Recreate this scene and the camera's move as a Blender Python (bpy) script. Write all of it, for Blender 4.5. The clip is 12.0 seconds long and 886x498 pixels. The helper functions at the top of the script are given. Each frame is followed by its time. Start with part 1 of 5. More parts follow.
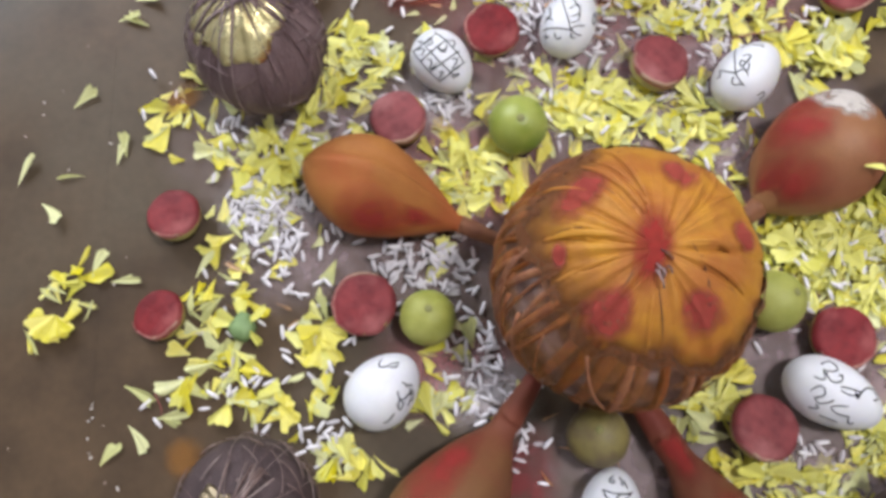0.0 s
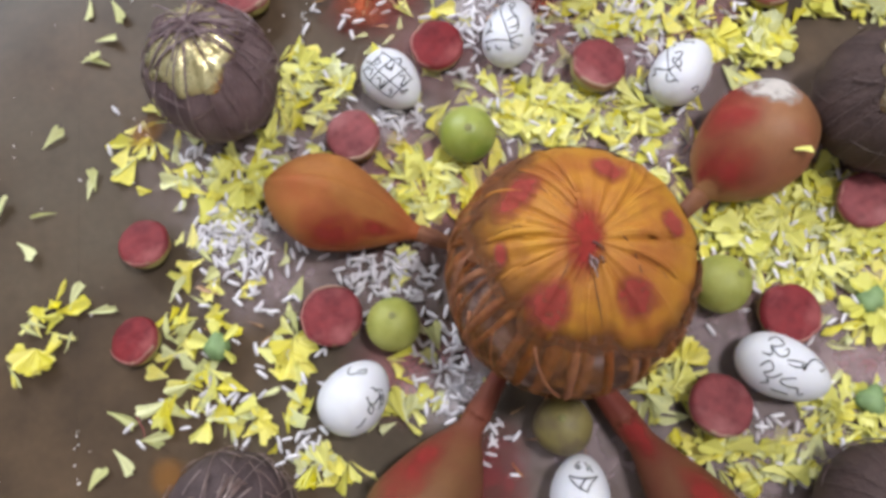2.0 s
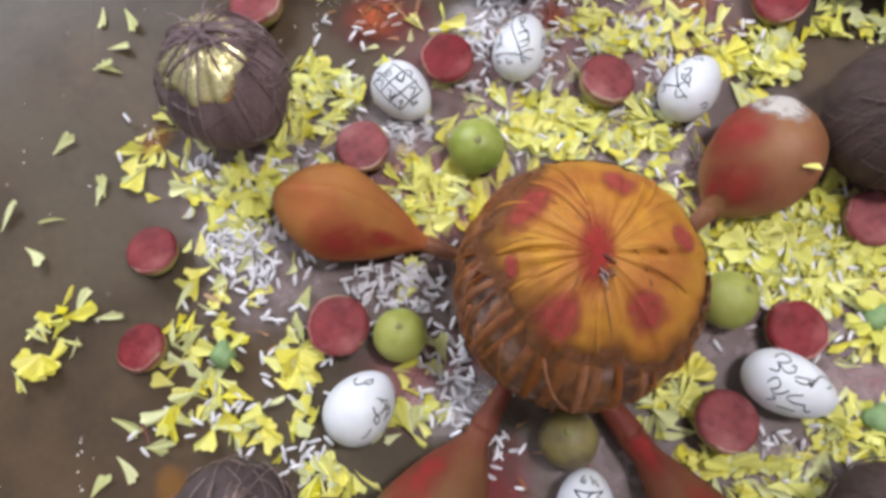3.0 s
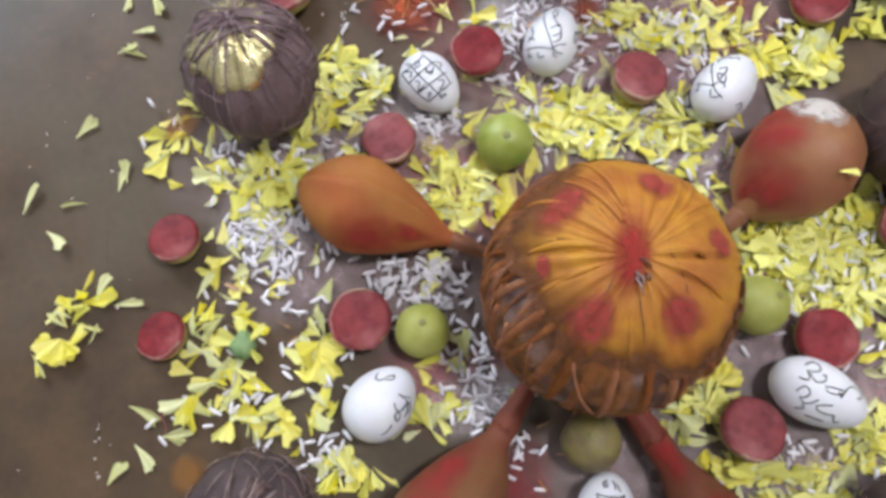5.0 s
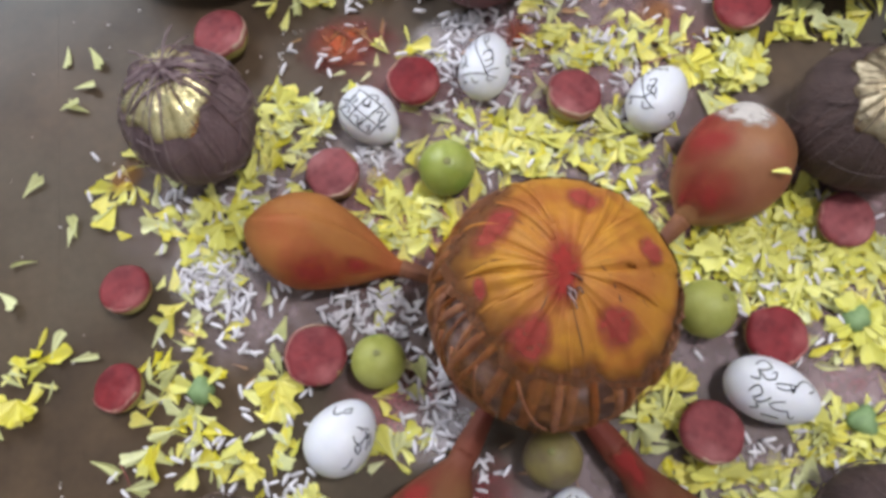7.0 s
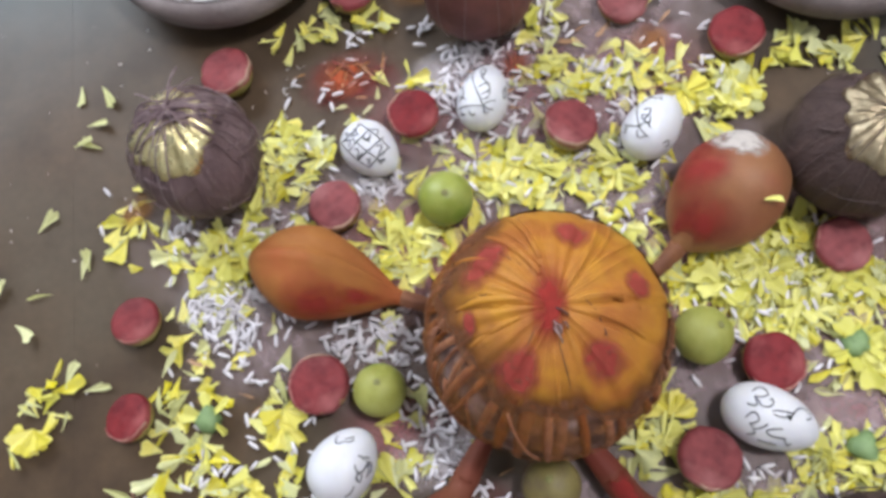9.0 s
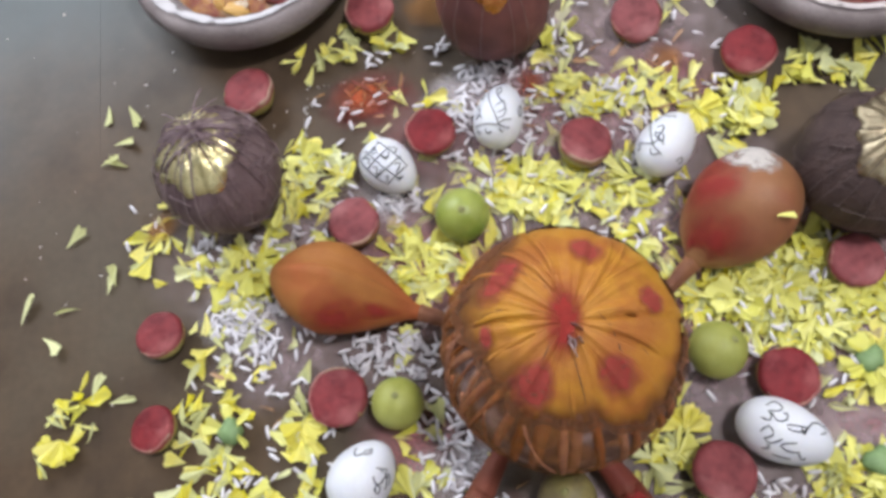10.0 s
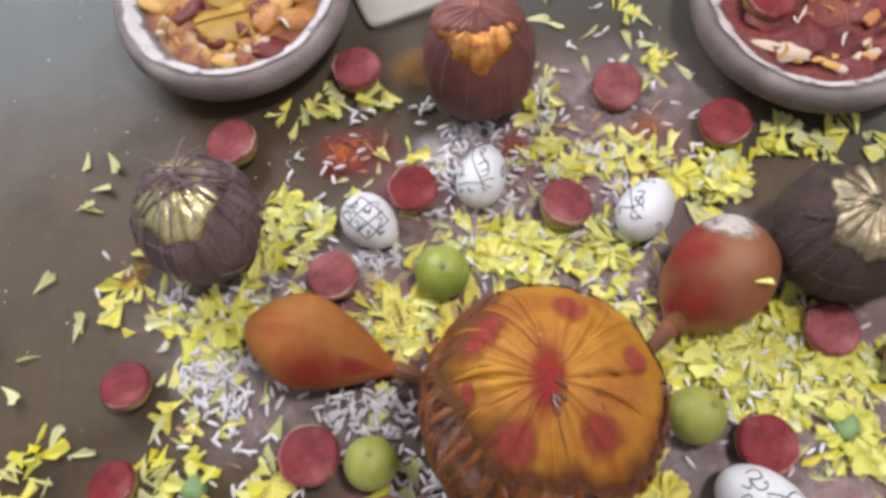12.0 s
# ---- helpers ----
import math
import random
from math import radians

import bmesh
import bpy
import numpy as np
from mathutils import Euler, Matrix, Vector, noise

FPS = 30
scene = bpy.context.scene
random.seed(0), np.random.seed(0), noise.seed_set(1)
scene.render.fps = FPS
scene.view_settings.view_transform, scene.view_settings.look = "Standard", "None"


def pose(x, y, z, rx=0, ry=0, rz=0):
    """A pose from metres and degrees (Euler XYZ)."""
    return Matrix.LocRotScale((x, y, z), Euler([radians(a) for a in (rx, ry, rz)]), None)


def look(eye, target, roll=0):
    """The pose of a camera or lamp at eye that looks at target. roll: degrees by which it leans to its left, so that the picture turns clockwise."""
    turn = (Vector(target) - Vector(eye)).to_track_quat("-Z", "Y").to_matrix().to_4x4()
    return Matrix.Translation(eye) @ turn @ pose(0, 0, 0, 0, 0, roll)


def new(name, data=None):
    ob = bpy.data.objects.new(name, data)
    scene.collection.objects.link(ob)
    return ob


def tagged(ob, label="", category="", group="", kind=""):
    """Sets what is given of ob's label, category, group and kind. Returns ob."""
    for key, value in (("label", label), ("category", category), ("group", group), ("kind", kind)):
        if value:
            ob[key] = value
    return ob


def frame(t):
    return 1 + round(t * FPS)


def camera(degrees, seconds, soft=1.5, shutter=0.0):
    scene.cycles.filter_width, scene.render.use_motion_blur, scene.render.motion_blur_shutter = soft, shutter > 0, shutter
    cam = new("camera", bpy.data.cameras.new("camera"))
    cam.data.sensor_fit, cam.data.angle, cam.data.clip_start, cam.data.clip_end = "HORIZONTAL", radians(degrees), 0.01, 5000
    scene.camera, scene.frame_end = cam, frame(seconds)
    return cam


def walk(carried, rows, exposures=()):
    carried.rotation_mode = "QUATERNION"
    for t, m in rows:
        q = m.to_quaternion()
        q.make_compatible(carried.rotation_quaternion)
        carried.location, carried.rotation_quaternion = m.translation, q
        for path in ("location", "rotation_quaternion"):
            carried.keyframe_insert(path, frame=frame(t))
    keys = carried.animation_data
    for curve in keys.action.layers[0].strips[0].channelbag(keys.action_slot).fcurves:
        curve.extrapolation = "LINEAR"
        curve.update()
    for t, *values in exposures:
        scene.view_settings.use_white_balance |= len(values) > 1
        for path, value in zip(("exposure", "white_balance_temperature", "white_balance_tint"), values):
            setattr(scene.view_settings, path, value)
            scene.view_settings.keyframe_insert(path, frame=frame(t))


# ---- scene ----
cam = camera(61.1, 12.0, soft=3.6)
PATH = [
    (0, (0.078, -0.079, 0.585), (0.022, 0.332, -1.371), -9.6),
    (0.5, (0.11, -0.082, 0.592), (0.093, 0.329, -1.365), -7.9),
    (1, (0.093, -0.086, 0.602), (0.037, 0.36, -1.347), -10.9),
    (1.5, (0.115, -0.092, 0.607), (0.112, 0.406, -1.33), -6.9),
    (2, (0.106, -0.09, 0.608), (0.066, 0.352, -1.342), -11.3),
    (2.5, (0.104, -0.089, 0.609), (0.095, 0.376, -1.336), -7.2),
    (2.7, (0.099, -0.091, 0.609), (0.062, 0.388, -1.333), -9.6),
    (4.3, (0.103, -0.085, 0.605), (0.081, 0.358, -1.346), -8.8),
    (4.5, (0.094, -0.083, 0.603), (0.042, 0.36, -1.346), -11.5),
    (5, (0.087, -0.084, 0.602), (0.025, 0.369, -1.345), -11.3),
    (5.5, (0.09, -0.085, 0.601), (0.035, 0.38, -1.343), -10.8),
    (6, (0.112, -0.089, 0.601), (0.103, 0.398, -1.338), -8.0),
    (6.5, (0.141, -0.086, 0.604), (0.173, 0.412, -1.333), -7.5),
    (7, (0.117, -0.087, 0.606), (0.098, 0.429, -1.326), -10.4),
    (7.2, (0.115, -0.086, 0.607), (0.085, 0.447, -1.32), -11.1),
    (8.8, (0.126, -0.081, 0.626), (0.085, 0.48, -1.294), -13.6),
    (9, (0.14, -0.08, 0.62), (0.061, 0.478, -1.299), -16.9),
    (9.5, (0.134, -0.081, 0.625), (0.039, 0.494, -1.288), -17.5),
    (10, (0.14, -0.082, 0.632), (0.025, 0.517, -1.273), -19.6),
    (10.5, (0.139, -0.094, 0.644), (0.035, 0.54, -1.25), -18.1),
    (11, (0.139, -0.086, 0.636), (0.083, 0.561, -1.256), -14.1),
    (11.5, (0.128, -0.094, 0.64), (0.119, 0.756, -1.17), -8.8),
    (12, (0.129, -0.087, 0.626), (0.122, 0.666, -1.227), -8.0),
]
walk(cam, [(t, look(eye, target, roll)) for t, eye, target, roll in PATH], exposures=[(0, 0.06, 6350, 18), (5, 0.07, 6200, 17), (6.0, 0.07, 6200, 17), (7.0, -0.03, 6200, 17), (9.0, 0.07, 6200, 17), (9.5, 0.07, 6200, 17), (11.2, 0.04, 6350, 18), (12, 0.01, 6550, 20)])

# ---- world and light ----
world = bpy.data.worlds.new("sky")
scene.world = world
world.use_nodes = True
wn = world.node_tree.nodes
sky = wn.new("ShaderNodeTexSky")
sky.sky_type, sky.sun_disc = "NISHITA", False
sky.sun_elevation, sky.sun_rotation = radians(40), radians(200)
wn["Background"].inputs["Strength"].default_value = 0.1
world.node_tree.links.new(sky.outputs[0], wn["Background"].inputs["Color"])


def window_light(name, m, w, h, watts, colour):
    lamp = bpy.data.lights.new(name, "AREA")
    lamp.shape, lamp.size, lamp.size_y, lamp.energy, lamp.color = "RECTANGLE", w, h, watts, colour
    ob = new(name, lamp)
    ob.matrix_world = m
    return ob


# daylight lamps at two unseen window openings; the west one is an added weak fill
window_light("window_daylight", look((-1.1, 1.88, 1.65), (-0.1, 0.0, 0.2)), 1.5, 1.2, 60, (0.90, 0.98, 1.0))
window_light("window_daylight", look((-1.88, -0.2, 1.6), (0.1, 0.0, 0.2)), 1.4, 1.2, 1.5, (0.93, 0.98, 1.0))
# unseen round ceiling lamp, added to brighten the right; shadows fall to the left
window_light("ceiling_lamp_light", look((0.95, 0.15, 2.5), (0.95, 0.15, 0.0)), 0.3, 0.3, 44, (0.97, 0.98, 0.95))


# ---- materials ----
def material(name, a, b=None, rough=0.6, metal=0.0, scale=60.0, fine=400.0, bump=0.3, depth=0.001, gloss=0.5, c=None, rnd=0.0, sss=0.0, streak=None, thin=0.0):
    """a, b: the two base colours that noise mixes; c: a third one in larger spots; rnd: change from piece to piece; thin: share of light let through a thin sheet."""
    m = bpy.data.materials.new(name)
    m.use_nodes = True
    nt = m.node_tree
    n, link = nt.nodes, nt.links.new
    p = n["Principled BSDF"]
    b = b or tuple(v * 0.7 for v in a)
    co = n.new("ShaderNodeTexCoord")
    src = co.outputs["Object"]
    if streak:
        mp = n.new("ShaderNodeMapping")
        mp.inputs["Scale"].default_value = streak
        link(src, mp.inputs["Vector"])
        src = mp.outputs["Vector"]
    big, small = n.new("ShaderNodeTexNoise"), n.new("ShaderNodeTexNoise")
    for t, sc in ((big, scale), (small, fine)):
        t.inputs["Scale"].default_value, t.inputs["Detail"].default_value = sc, 6.0
        link(src, t.inputs["Vector"])
    ramp = n.new("ShaderNodeValToRGB")
    ramp.color_ramp.elements[0].position, ramp.color_ramp.elements[1].position = 0.36, 0.64
    ramp.color_ramp.elements[0].color, ramp.color_ramp.elements[1].color = (*a, 1), (*b, 1)
    link(big.outputs["Fac"], ramp.inputs["Fac"])
    out = ramp.outputs["Color"]
    if c:
        spots = n.new("ShaderNodeTexNoise")
        spots.inputs["Scale"].default_value, spots.inputs["Detail"].default_value = scale * 0.37, 5.0
        link(src, spots.inputs["Vector"])
        r2 = n.new("ShaderNodeValToRGB")
        r2.color_ramp.elements[0].position, r2.color_ramp.elements[1].position = 0.5, 0.66
        link(spots.outputs["Fac"], r2.inputs["Fac"])
        mx = n.new("ShaderNodeMix")
        mx.data_type = "RGBA"
        link(r2.outputs["Color"], mx.inputs["Factor"])
        link(out, mx.inputs["A"])
        mx.inputs["B"].default_value = (*c, 1)
        out = mx.outputs["Result"]
    grain = n.new("ShaderNodeHueSaturation")
    mr = n.new("ShaderNodeMapRange")
    mr.inputs["To Min"].default_value, mr.inputs["To Max"].default_value = 0.8, 1.2
    link(small.outputs["Fac"], mr.inputs["Value"])
    link(mr.outputs["Result"], grain.inputs["Value"])
    link(out, grain.inputs["Color"])
    out = grain.outputs["Color"]
    if rnd:
        geo = n.new("ShaderNodeNewGeometry")
        oi = n.new("ShaderNodeObjectInfo")
        add = n.new("ShaderNodeMath")
        link(geo.outputs["Random Per Island"], add.inputs[0])
        link(oi.outputs["Random"], add.inputs[1])
        fr = n.new("ShaderNodeMath")
        fr.operation = "FRACT"
        link(add.outputs[0], fr.inputs[0])
        mr2 = n.new("ShaderNodeMapRange")
        mr2.inputs["To Min"].default_value, mr2.inputs["To Max"].default_value = 1 - rnd, 1 + rnd
        link(fr.outputs[0], mr2.inputs["Value"])
        hs = n.new("ShaderNodeHueSaturation")
        link(out, hs.inputs["Color"])
        link(mr2.outputs["Result"], hs.inputs["Value"])
        mr3 = n.new("ShaderNodeMapRange")
        mr3.inputs["To Min"].default_value, mr3.inputs["To Max"].default_value = 1 + rnd * 0.5, 1 - rnd * 1.2
        link(fr.outputs[0], mr3.inputs["Value"])
        link(mr3.outputs["Result"], hs.inputs["Saturation"])
        out = hs.outputs["Color"]
    link(out, p.inputs["Base Color"])
    rr = n.new("ShaderNodeMapRange")
    rr.inputs["To Min"].default_value, rr.inputs["To Max"].default_value = max(rough - 0.12, 0.03), min(rough + 0.12, 1.0)
    link(big.outputs["Fac"], rr.inputs["Value"])
    link(rr.outputs["Result"], p.inputs["Roughness"])
    p.inputs["Metallic"].default_value = metal
    p.inputs["Specular IOR Level"].default_value = gloss
    if sss:
        p.inputs["Subsurface Weight"].default_value = sss
        p.inputs["Subsurface Radius"].default_value = (0.004, 0.003, 0.001)
        p.inputs["Subsurface Scale"].default_value = 0.5
    bp = n.new("ShaderNodeBump")
    bp.inputs["Strength"].default_value, bp.inputs["Distance"].default_value = bump, depth
    hsum = n.new("ShaderNodeMath")
    link(big.outputs["Fac"], hsum.inputs[0])
    link(small.outputs["Fac"], hsum.inputs[1])
    link(hsum.outputs[0], bp.inputs["Height"])
    link(bp.outputs["Normal"], p.inputs["Normal"])
    if thin:
        back, mix = n.new("ShaderNodeBsdfTranslucent"), n.new("ShaderNodeMixShader")
        mix.inputs[0].default_value = thin
        link(out, back.inputs["Color"])
        link(p.outputs[0], mix.inputs[1])
        link(back.outputs[0], mix.inputs[2])
        link(mix.outputs[0], n["Material Output"].inputs["Surface"])
    return m


def dust(name, colour, amount=0.5, scale=45.0, coords="Object", lo=0.05, hi=0.27, rough=0.9, grain=8.0):
    """Loose powder on the floor: thins out to nothing at its ragged rim."""
    m = bpy.data.materials.new(name)
    m.use_nodes = True
    nt = m.node_tree
    n, link = nt.nodes, nt.links.new
    p = n["Principled BSDF"]
    p.inputs["Roughness"].default_value = rough
    p.inputs["Specular IOR Level"].default_value = 0.25
    co, ln = n.new("ShaderNodeTexCoord"), n.new("ShaderNodeVectorMath")
    ln.operation = "LENGTH"
    link(co.outputs[coords], ln.inputs[0])
    fall = n.new("ShaderNodeMapRange")
    fall.inputs["From Min"].default_value, fall.inputs["From Max"].default_value = 1.0, 0.1
    link(ln.outputs["Value"], fall.inputs["Value"])
    geo = n.new("ShaderNodeNewGeometry")
    noise_a, noise_b = n.new("ShaderNodeTexNoise"), n.new("ShaderNodeTexNoise")
    for t, s in ((noise_a, scale), (noise_b, scale * grain)):
        t.inputs["Scale"].default_value, t.inputs["Detail"].default_value = s, 7.0
        link(geo.outputs["Position"], t.inputs["Vector"])
    mul = n.new("ShaderNodeMath")
    mul.operation = "MULTIPLY"
    link(noise_a.outputs["Fac"], mul.inputs[0])
    link(fall.outputs["Result"], mul.inputs[1])
    mul2 = n.new("ShaderNodeMath")
    mul2.operation = "MULTIPLY"
    link(mul.outputs[0], mul2.inputs[0])
    link(noise_b.outputs["Fac"], mul2.inputs[1])
    r = n.new("ShaderNodeMapRange")
    r.inputs["From Min"].default_value, r.inputs["From Max"].default_value = lo, hi
    r.inputs["To Max"].default_value = amount
    link(mul2.outputs[0], r.inputs["Value"])
    hv = n.new("ShaderNodeHueSaturation")
    hv.inputs["Color"].default_value = (*colour, 1)
    mr = n.new("ShaderNodeMapRange")
    mr.inputs["To Min"].default_value, mr.inputs["To Max"].default_value = 0.7, 1.3
    link(noise_b.outputs["Fac"], mr.inputs["Value"])
    link(mr.outputs["Result"], hv.inputs["Value"])
    link(hv.outputs["Color"], p.inputs["Base Color"])
    clear, mix = n.new("ShaderNodeBsdfTransparent"), n.new("ShaderNodeMixShader")
    link(r.outputs["Result"], mix.inputs[0])
    link(clear.outputs[0], mix.inputs[1])
    link(p.outputs[0], mix.inputs[2])
    link(mix.outputs[0], n["Material Output"].inputs["Surface"])
    return m


M_FLOOR = material("worn_cement", (0.094, 0.061, 0.036), (0.052, 0.034, 0.021), rough=0.46, scale=11, fine=120, bump=0.14, c=(0.088, 0.067, 0.045), gloss=0.22)
# trodden brown round the layout; outward, cleaner grey-green cement with painted-in sky sheen
nt = M_FLOOR.node_tree
geo = nt.nodes.new("ShaderNodeNewGeometry")
dist = nt.nodes.new("ShaderNodeVectorMath")
dist.operation = "DISTANCE"
dist.inputs[1].default_value = (0.07, -0.17, 0.0)
nt.links.new(geo.outputs["Position"], dist.inputs[0])
blot = nt.nodes.new("ShaderNodeTexNoise")
blot.inputs["Scale"].default_value, blot.inputs["Detail"].default_value = 6.0, 8.0
nt.links.new(geo.outputs["Position"], blot.inputs["Vector"])
shift = nt.nodes.new("ShaderNodeMath")
shift.operation = "MULTIPLY_ADD"
shift.inputs[1].default_value = 0.22
nt.links.new(blot.outputs["Fac"], shift.inputs[0])
nt.links.new(dist.outputs["Value"], shift.inputs[2])
edge = nt.nodes.new("ShaderNodeMapRange")
edge.interpolation_type = "SMOOTHSTEP"
edge.inputs["From Min"].default_value, edge.inputs["From Max"].default_value = 0.60, 0.90
nt.links.new(shift.outputs[0], edge.inputs["Value"])
clean_sheen = nt.nodes.new("ShaderNodeMix")
clean_sheen.data_type = "RGBA"
clean_sheen.inputs["B"].default_value = (0.088, 0.103, 0.106, 1)
base_in = nt.nodes["Principled BSDF"].inputs["Base Color"]
nt.links.new(base_in.links[0].from_socket, clean_sheen.inputs["A"])
nt.links.new(edge.outputs["Result"], clean_sheen.inputs["Factor"])
nt.links.new(clean_sheen.outputs["Result"], base_in)
M_JOINT = material("joint_mortar", (0.15, 0.125, 0.10), (0.08, 0.065, 0.05), rough=0.9, scale=80)
M_WALL = material("wall_paint", (0.72, 0.70, 0.66), (0.66, 0.64, 0.60), rough=0.8, scale=3, fine=90)
M_CEIL = material("ceiling_paint", (0.78, 0.77, 0.75), (0.72, 0.71, 0.69), rough=0.9, scale=3, fine=90)
M_FRAME = material("window_wood", (0.20, 0.11, 0.06), (0.13, 0.07, 0.04), rough=0.5, scale=20)
M_EGG = material("eggshell", (0.65, 0.66, 0.70), (0.60, 0.61, 0.66), rough=0.45, scale=40, fine=1500, bump=0.08, depth=0.0004, sss=0.1)
M_INK = material("marker_ink", (0.02, 0.02, 0.025), rough=0.5)
M_LIME = material("lime_rind", (0.235, 0.25, 0.045), (0.31, 0.315, 0.075), rough=0.55, scale=50, fine=900, bump=0.25, depth=0.0006, c=(0.19, 0.25, 0.03), sss=0.08)
M_LIME_GREEN = material("green_lime_rind", (0.215, 0.265, 0.04), (0.30, 0.335, 0.075), rough=0.4, scale=45, fine=900, bump=0.25, depth=0.0006, c=(0.15, 0.24, 0.025), sss=0.08)
M_LIME_OLD = material("old_lime_rind", (0.19, 0.155, 0.05), (0.12, 0.09, 0.04), rough=0.55, scale=60, fine=900, bump=0.3, depth=0.0006, c=(0.09, 0.06, 0.03))
M_RIND = material("stained_rind", (0.30, 0.25, 0.075), (0.26, 0.13, 0.055), rough=0.6, scale=60, fine=900, bump=0.25, depth=0.0006, c=(0.34, 0.30, 0.10), rnd=0.2)
M_STEM = material("stem_scar", (0.16, 0.16, 0.05), (0.25, 0.24, 0.09), rough=0.7, scale=300)
M_RED = material("kumkum_on_pulp", (0.225, 0.031, 0.035), (0.135, 0.018, 0.022), rough=0.55, scale=70, fine=900, bump=0.4, depth=0.0012, c=(0.31, 0.085, 0.085), rnd=0.16, gloss=0.2)
M_PITH = material("lime_pith", (0.32, 0.13, 0.11), (0.22, 0.045, 0.045), rough=0.6, scale=160, fine=900, bump=0.4, c=(0.38, 0.26, 0.18))
M_TURM = material("turmeric_paste", (0.46, 0.215, 0.016), (0.32, 0.105, 0.014), rough=0.6, scale=30, fine=600, bump=0.5, depth=0.001, c=(0.33, 0.115, 0.022), gloss=0.4)
M_THREAD_O = material("orange_thread", (0.32, 0.105, 0.022), (0.21, 0.060, 0.018), rough=0.75, scale=120, fine=1500, bump=0.6, rnd=0.2)
M_HUSK = material("stained_husk", (0.125, 0.066, 0.056), (0.065, 0.032, 0.028), rough=0.65, scale=75, fine=600, bump=0.7, depth=0.002, c=(0.36, 0.27, 0.265))
M_CREASE_SHADE = material("deep_crease", (0.12, 0.042, 0.016), (0.07, 0.026, 0.014), rough=0.8, scale=90)
M_THREAD_D = material("maroon_thread", (0.22, 0.145, 0.155), (0.14, 0.085, 0.092), rough=0.6, scale=150, fine=1500, bump=0.5, rnd=0.25)
M_DARK = material("dark_wound_yarn", (0.180, 0.120, 0.125), (0.110, 0.068, 0.072), rough=0.75, scale=60, fine=500, bump=0.9, depth=0.002, streak=(1, 1, 0.25))
M_DARKER = material("dark_brown_yarn", (0.064, 0.036, 0.032), (0.040, 0.022, 0.020), rough=0.75, scale=60, fine=500, bump=0.9, depth=0.002, streak=(1, 1, 0.25))
M_CORD = material("dark_cord", (0.085, 0.050, 0.046), (0.055, 0.030, 0.028), rough=0.65, scale=150, fine=1500, bump=0.5, rnd=0.2)
M_MAROON = material("maroon_cloth", (0.150, 0.050, 0.044), (0.095, 0.030, 0.029), rough=0.6, scale=40, fine=500, bump=0.5)
M_CROWN = material("rust_cloth", (0.225, 0.082, 0.058), (0.15, 0.046, 0.040), rough=0.45, scale=40, fine=500, bump=0.5)
M_PLUM = material("plum_wound_yarn", (0.078, 0.050, 0.052), (0.045, 0.027, 0.029), rough=0.7, scale=60, fine=500, bump=0.9, depth=0.002)
M_GLOSSY_CORD = material("glossy_pale_cord", (0.22, 0.145, 0.13), (0.13, 0.082, 0.076), rough=0.35, scale=150, fine=1500, bump=0.4, rnd=0.25)
M_GOURD_DULL = material("dull_smeared_gourd", (0.150, 0.066, 0.024), (0.125, 0.044, 0.019), rough=0.65, scale=22, fine=700, bump=0.4, c=(0.145, 0.030, 0.019), gloss=0.3)
M_GOLD = material("gold_foil", (0.76, 0.69, 0.40), (0.58, 0.50, 0.26), rough=0.28, metal=1.0, scale=90, fine=300, bump=0.55, depth=0.002)
M_GOLD_DULL = material("dull_gold_foil", (0.36, 0.30, 0.20), (0.25, 0.20, 0.13), rough=0.34, metal=1.0, scale=90, fine=300, bump=0.55, depth=0.002)
M_COPPER = material("orange_foil", (0.74, 0.38, 0.12), (0.42, 0.15, 0.05), rough=0.24, metal=1.0, scale=90, fine=300, bump=0.55, depth=0.002)
M_GOURD = material("orange_gourd", (0.315, 0.122, 0.028), (0.265, 0.090, 0.023), rough=0.7, scale=25, fine=700, bump=0.3, c=(0.30, 0.065, 0.02), gloss=0.3)
M_GOURD_RED = material("red_smeared_gourd", (0.225, 0.080, 0.038), (0.245, 0.115, 0.048), rough=0.5, scale=16, fine=700, bump=0.3, c=(0.205, 0.036, 0.024), gloss=0.35)
M_STALK = material("gourd_stalk", (0.20, 0.075, 0.028), (0.13, 0.045, 0.022), rough=0.7, scale=80, fine=600, bump=0.5, streak=(0.3, 1, 1))
M_ASH = material("white_ash", (0.62, 0.58, 0.56), (0.5, 0.40, 0.37), rough=0.9, scale=120, fine=900, bump=0.6)
M_PETAL = material("yellow_petal", (0.73, 0.70, 0.10), (0.69, 0.67, 0.20), rough=0.5, scale=70, fine=500, bump=0.2, depth=0.0006, rnd=0.15, thin=0.18)
M_PETAL_DEEP = material("deep_yellow_petal", (0.77, 0.68, 0.045), (0.73, 0.67, 0.13), rough=0.5, scale=70, fine=500, bump=0.2, depth=0.0006, rnd=0.15, thin=0.18)
M_PETAL_PALE = material("pale_petal", (0.65, 0.65, 0.28), (0.56, 0.58, 0.27), rough=0.5, scale=70, fine=500, bump=0.2, depth=0.0006, rnd=0.15, thin=0.18)
M_RICE = material("rice_grain", (0.70, 0.68, 0.72), (0.62, 0.59, 0.63), rough=0.5, scale=200, fine=1500, bump=0.1, rnd=0.12)
M_GREEN = material("green_calyx", (0.19, 0.29, 0.12), (0.13, 0.21, 0.08), rough=0.6, scale=120, fine=800, bump=0.3)
M_CLAY = material("grey_clay", (0.180, 0.146, 0.144), (0.130, 0.104, 0.102), rough=0.75, scale=30, fine=300, bump=0.35, c=(0.26, 0.22, 0.22))
M_FLOUR = material("white_flour", (0.78, 0.76, 0.75), (0.72, 0.66, 0.62), rough=0.9, scale=60, fine=500, bump=0.8, depth=0.003)
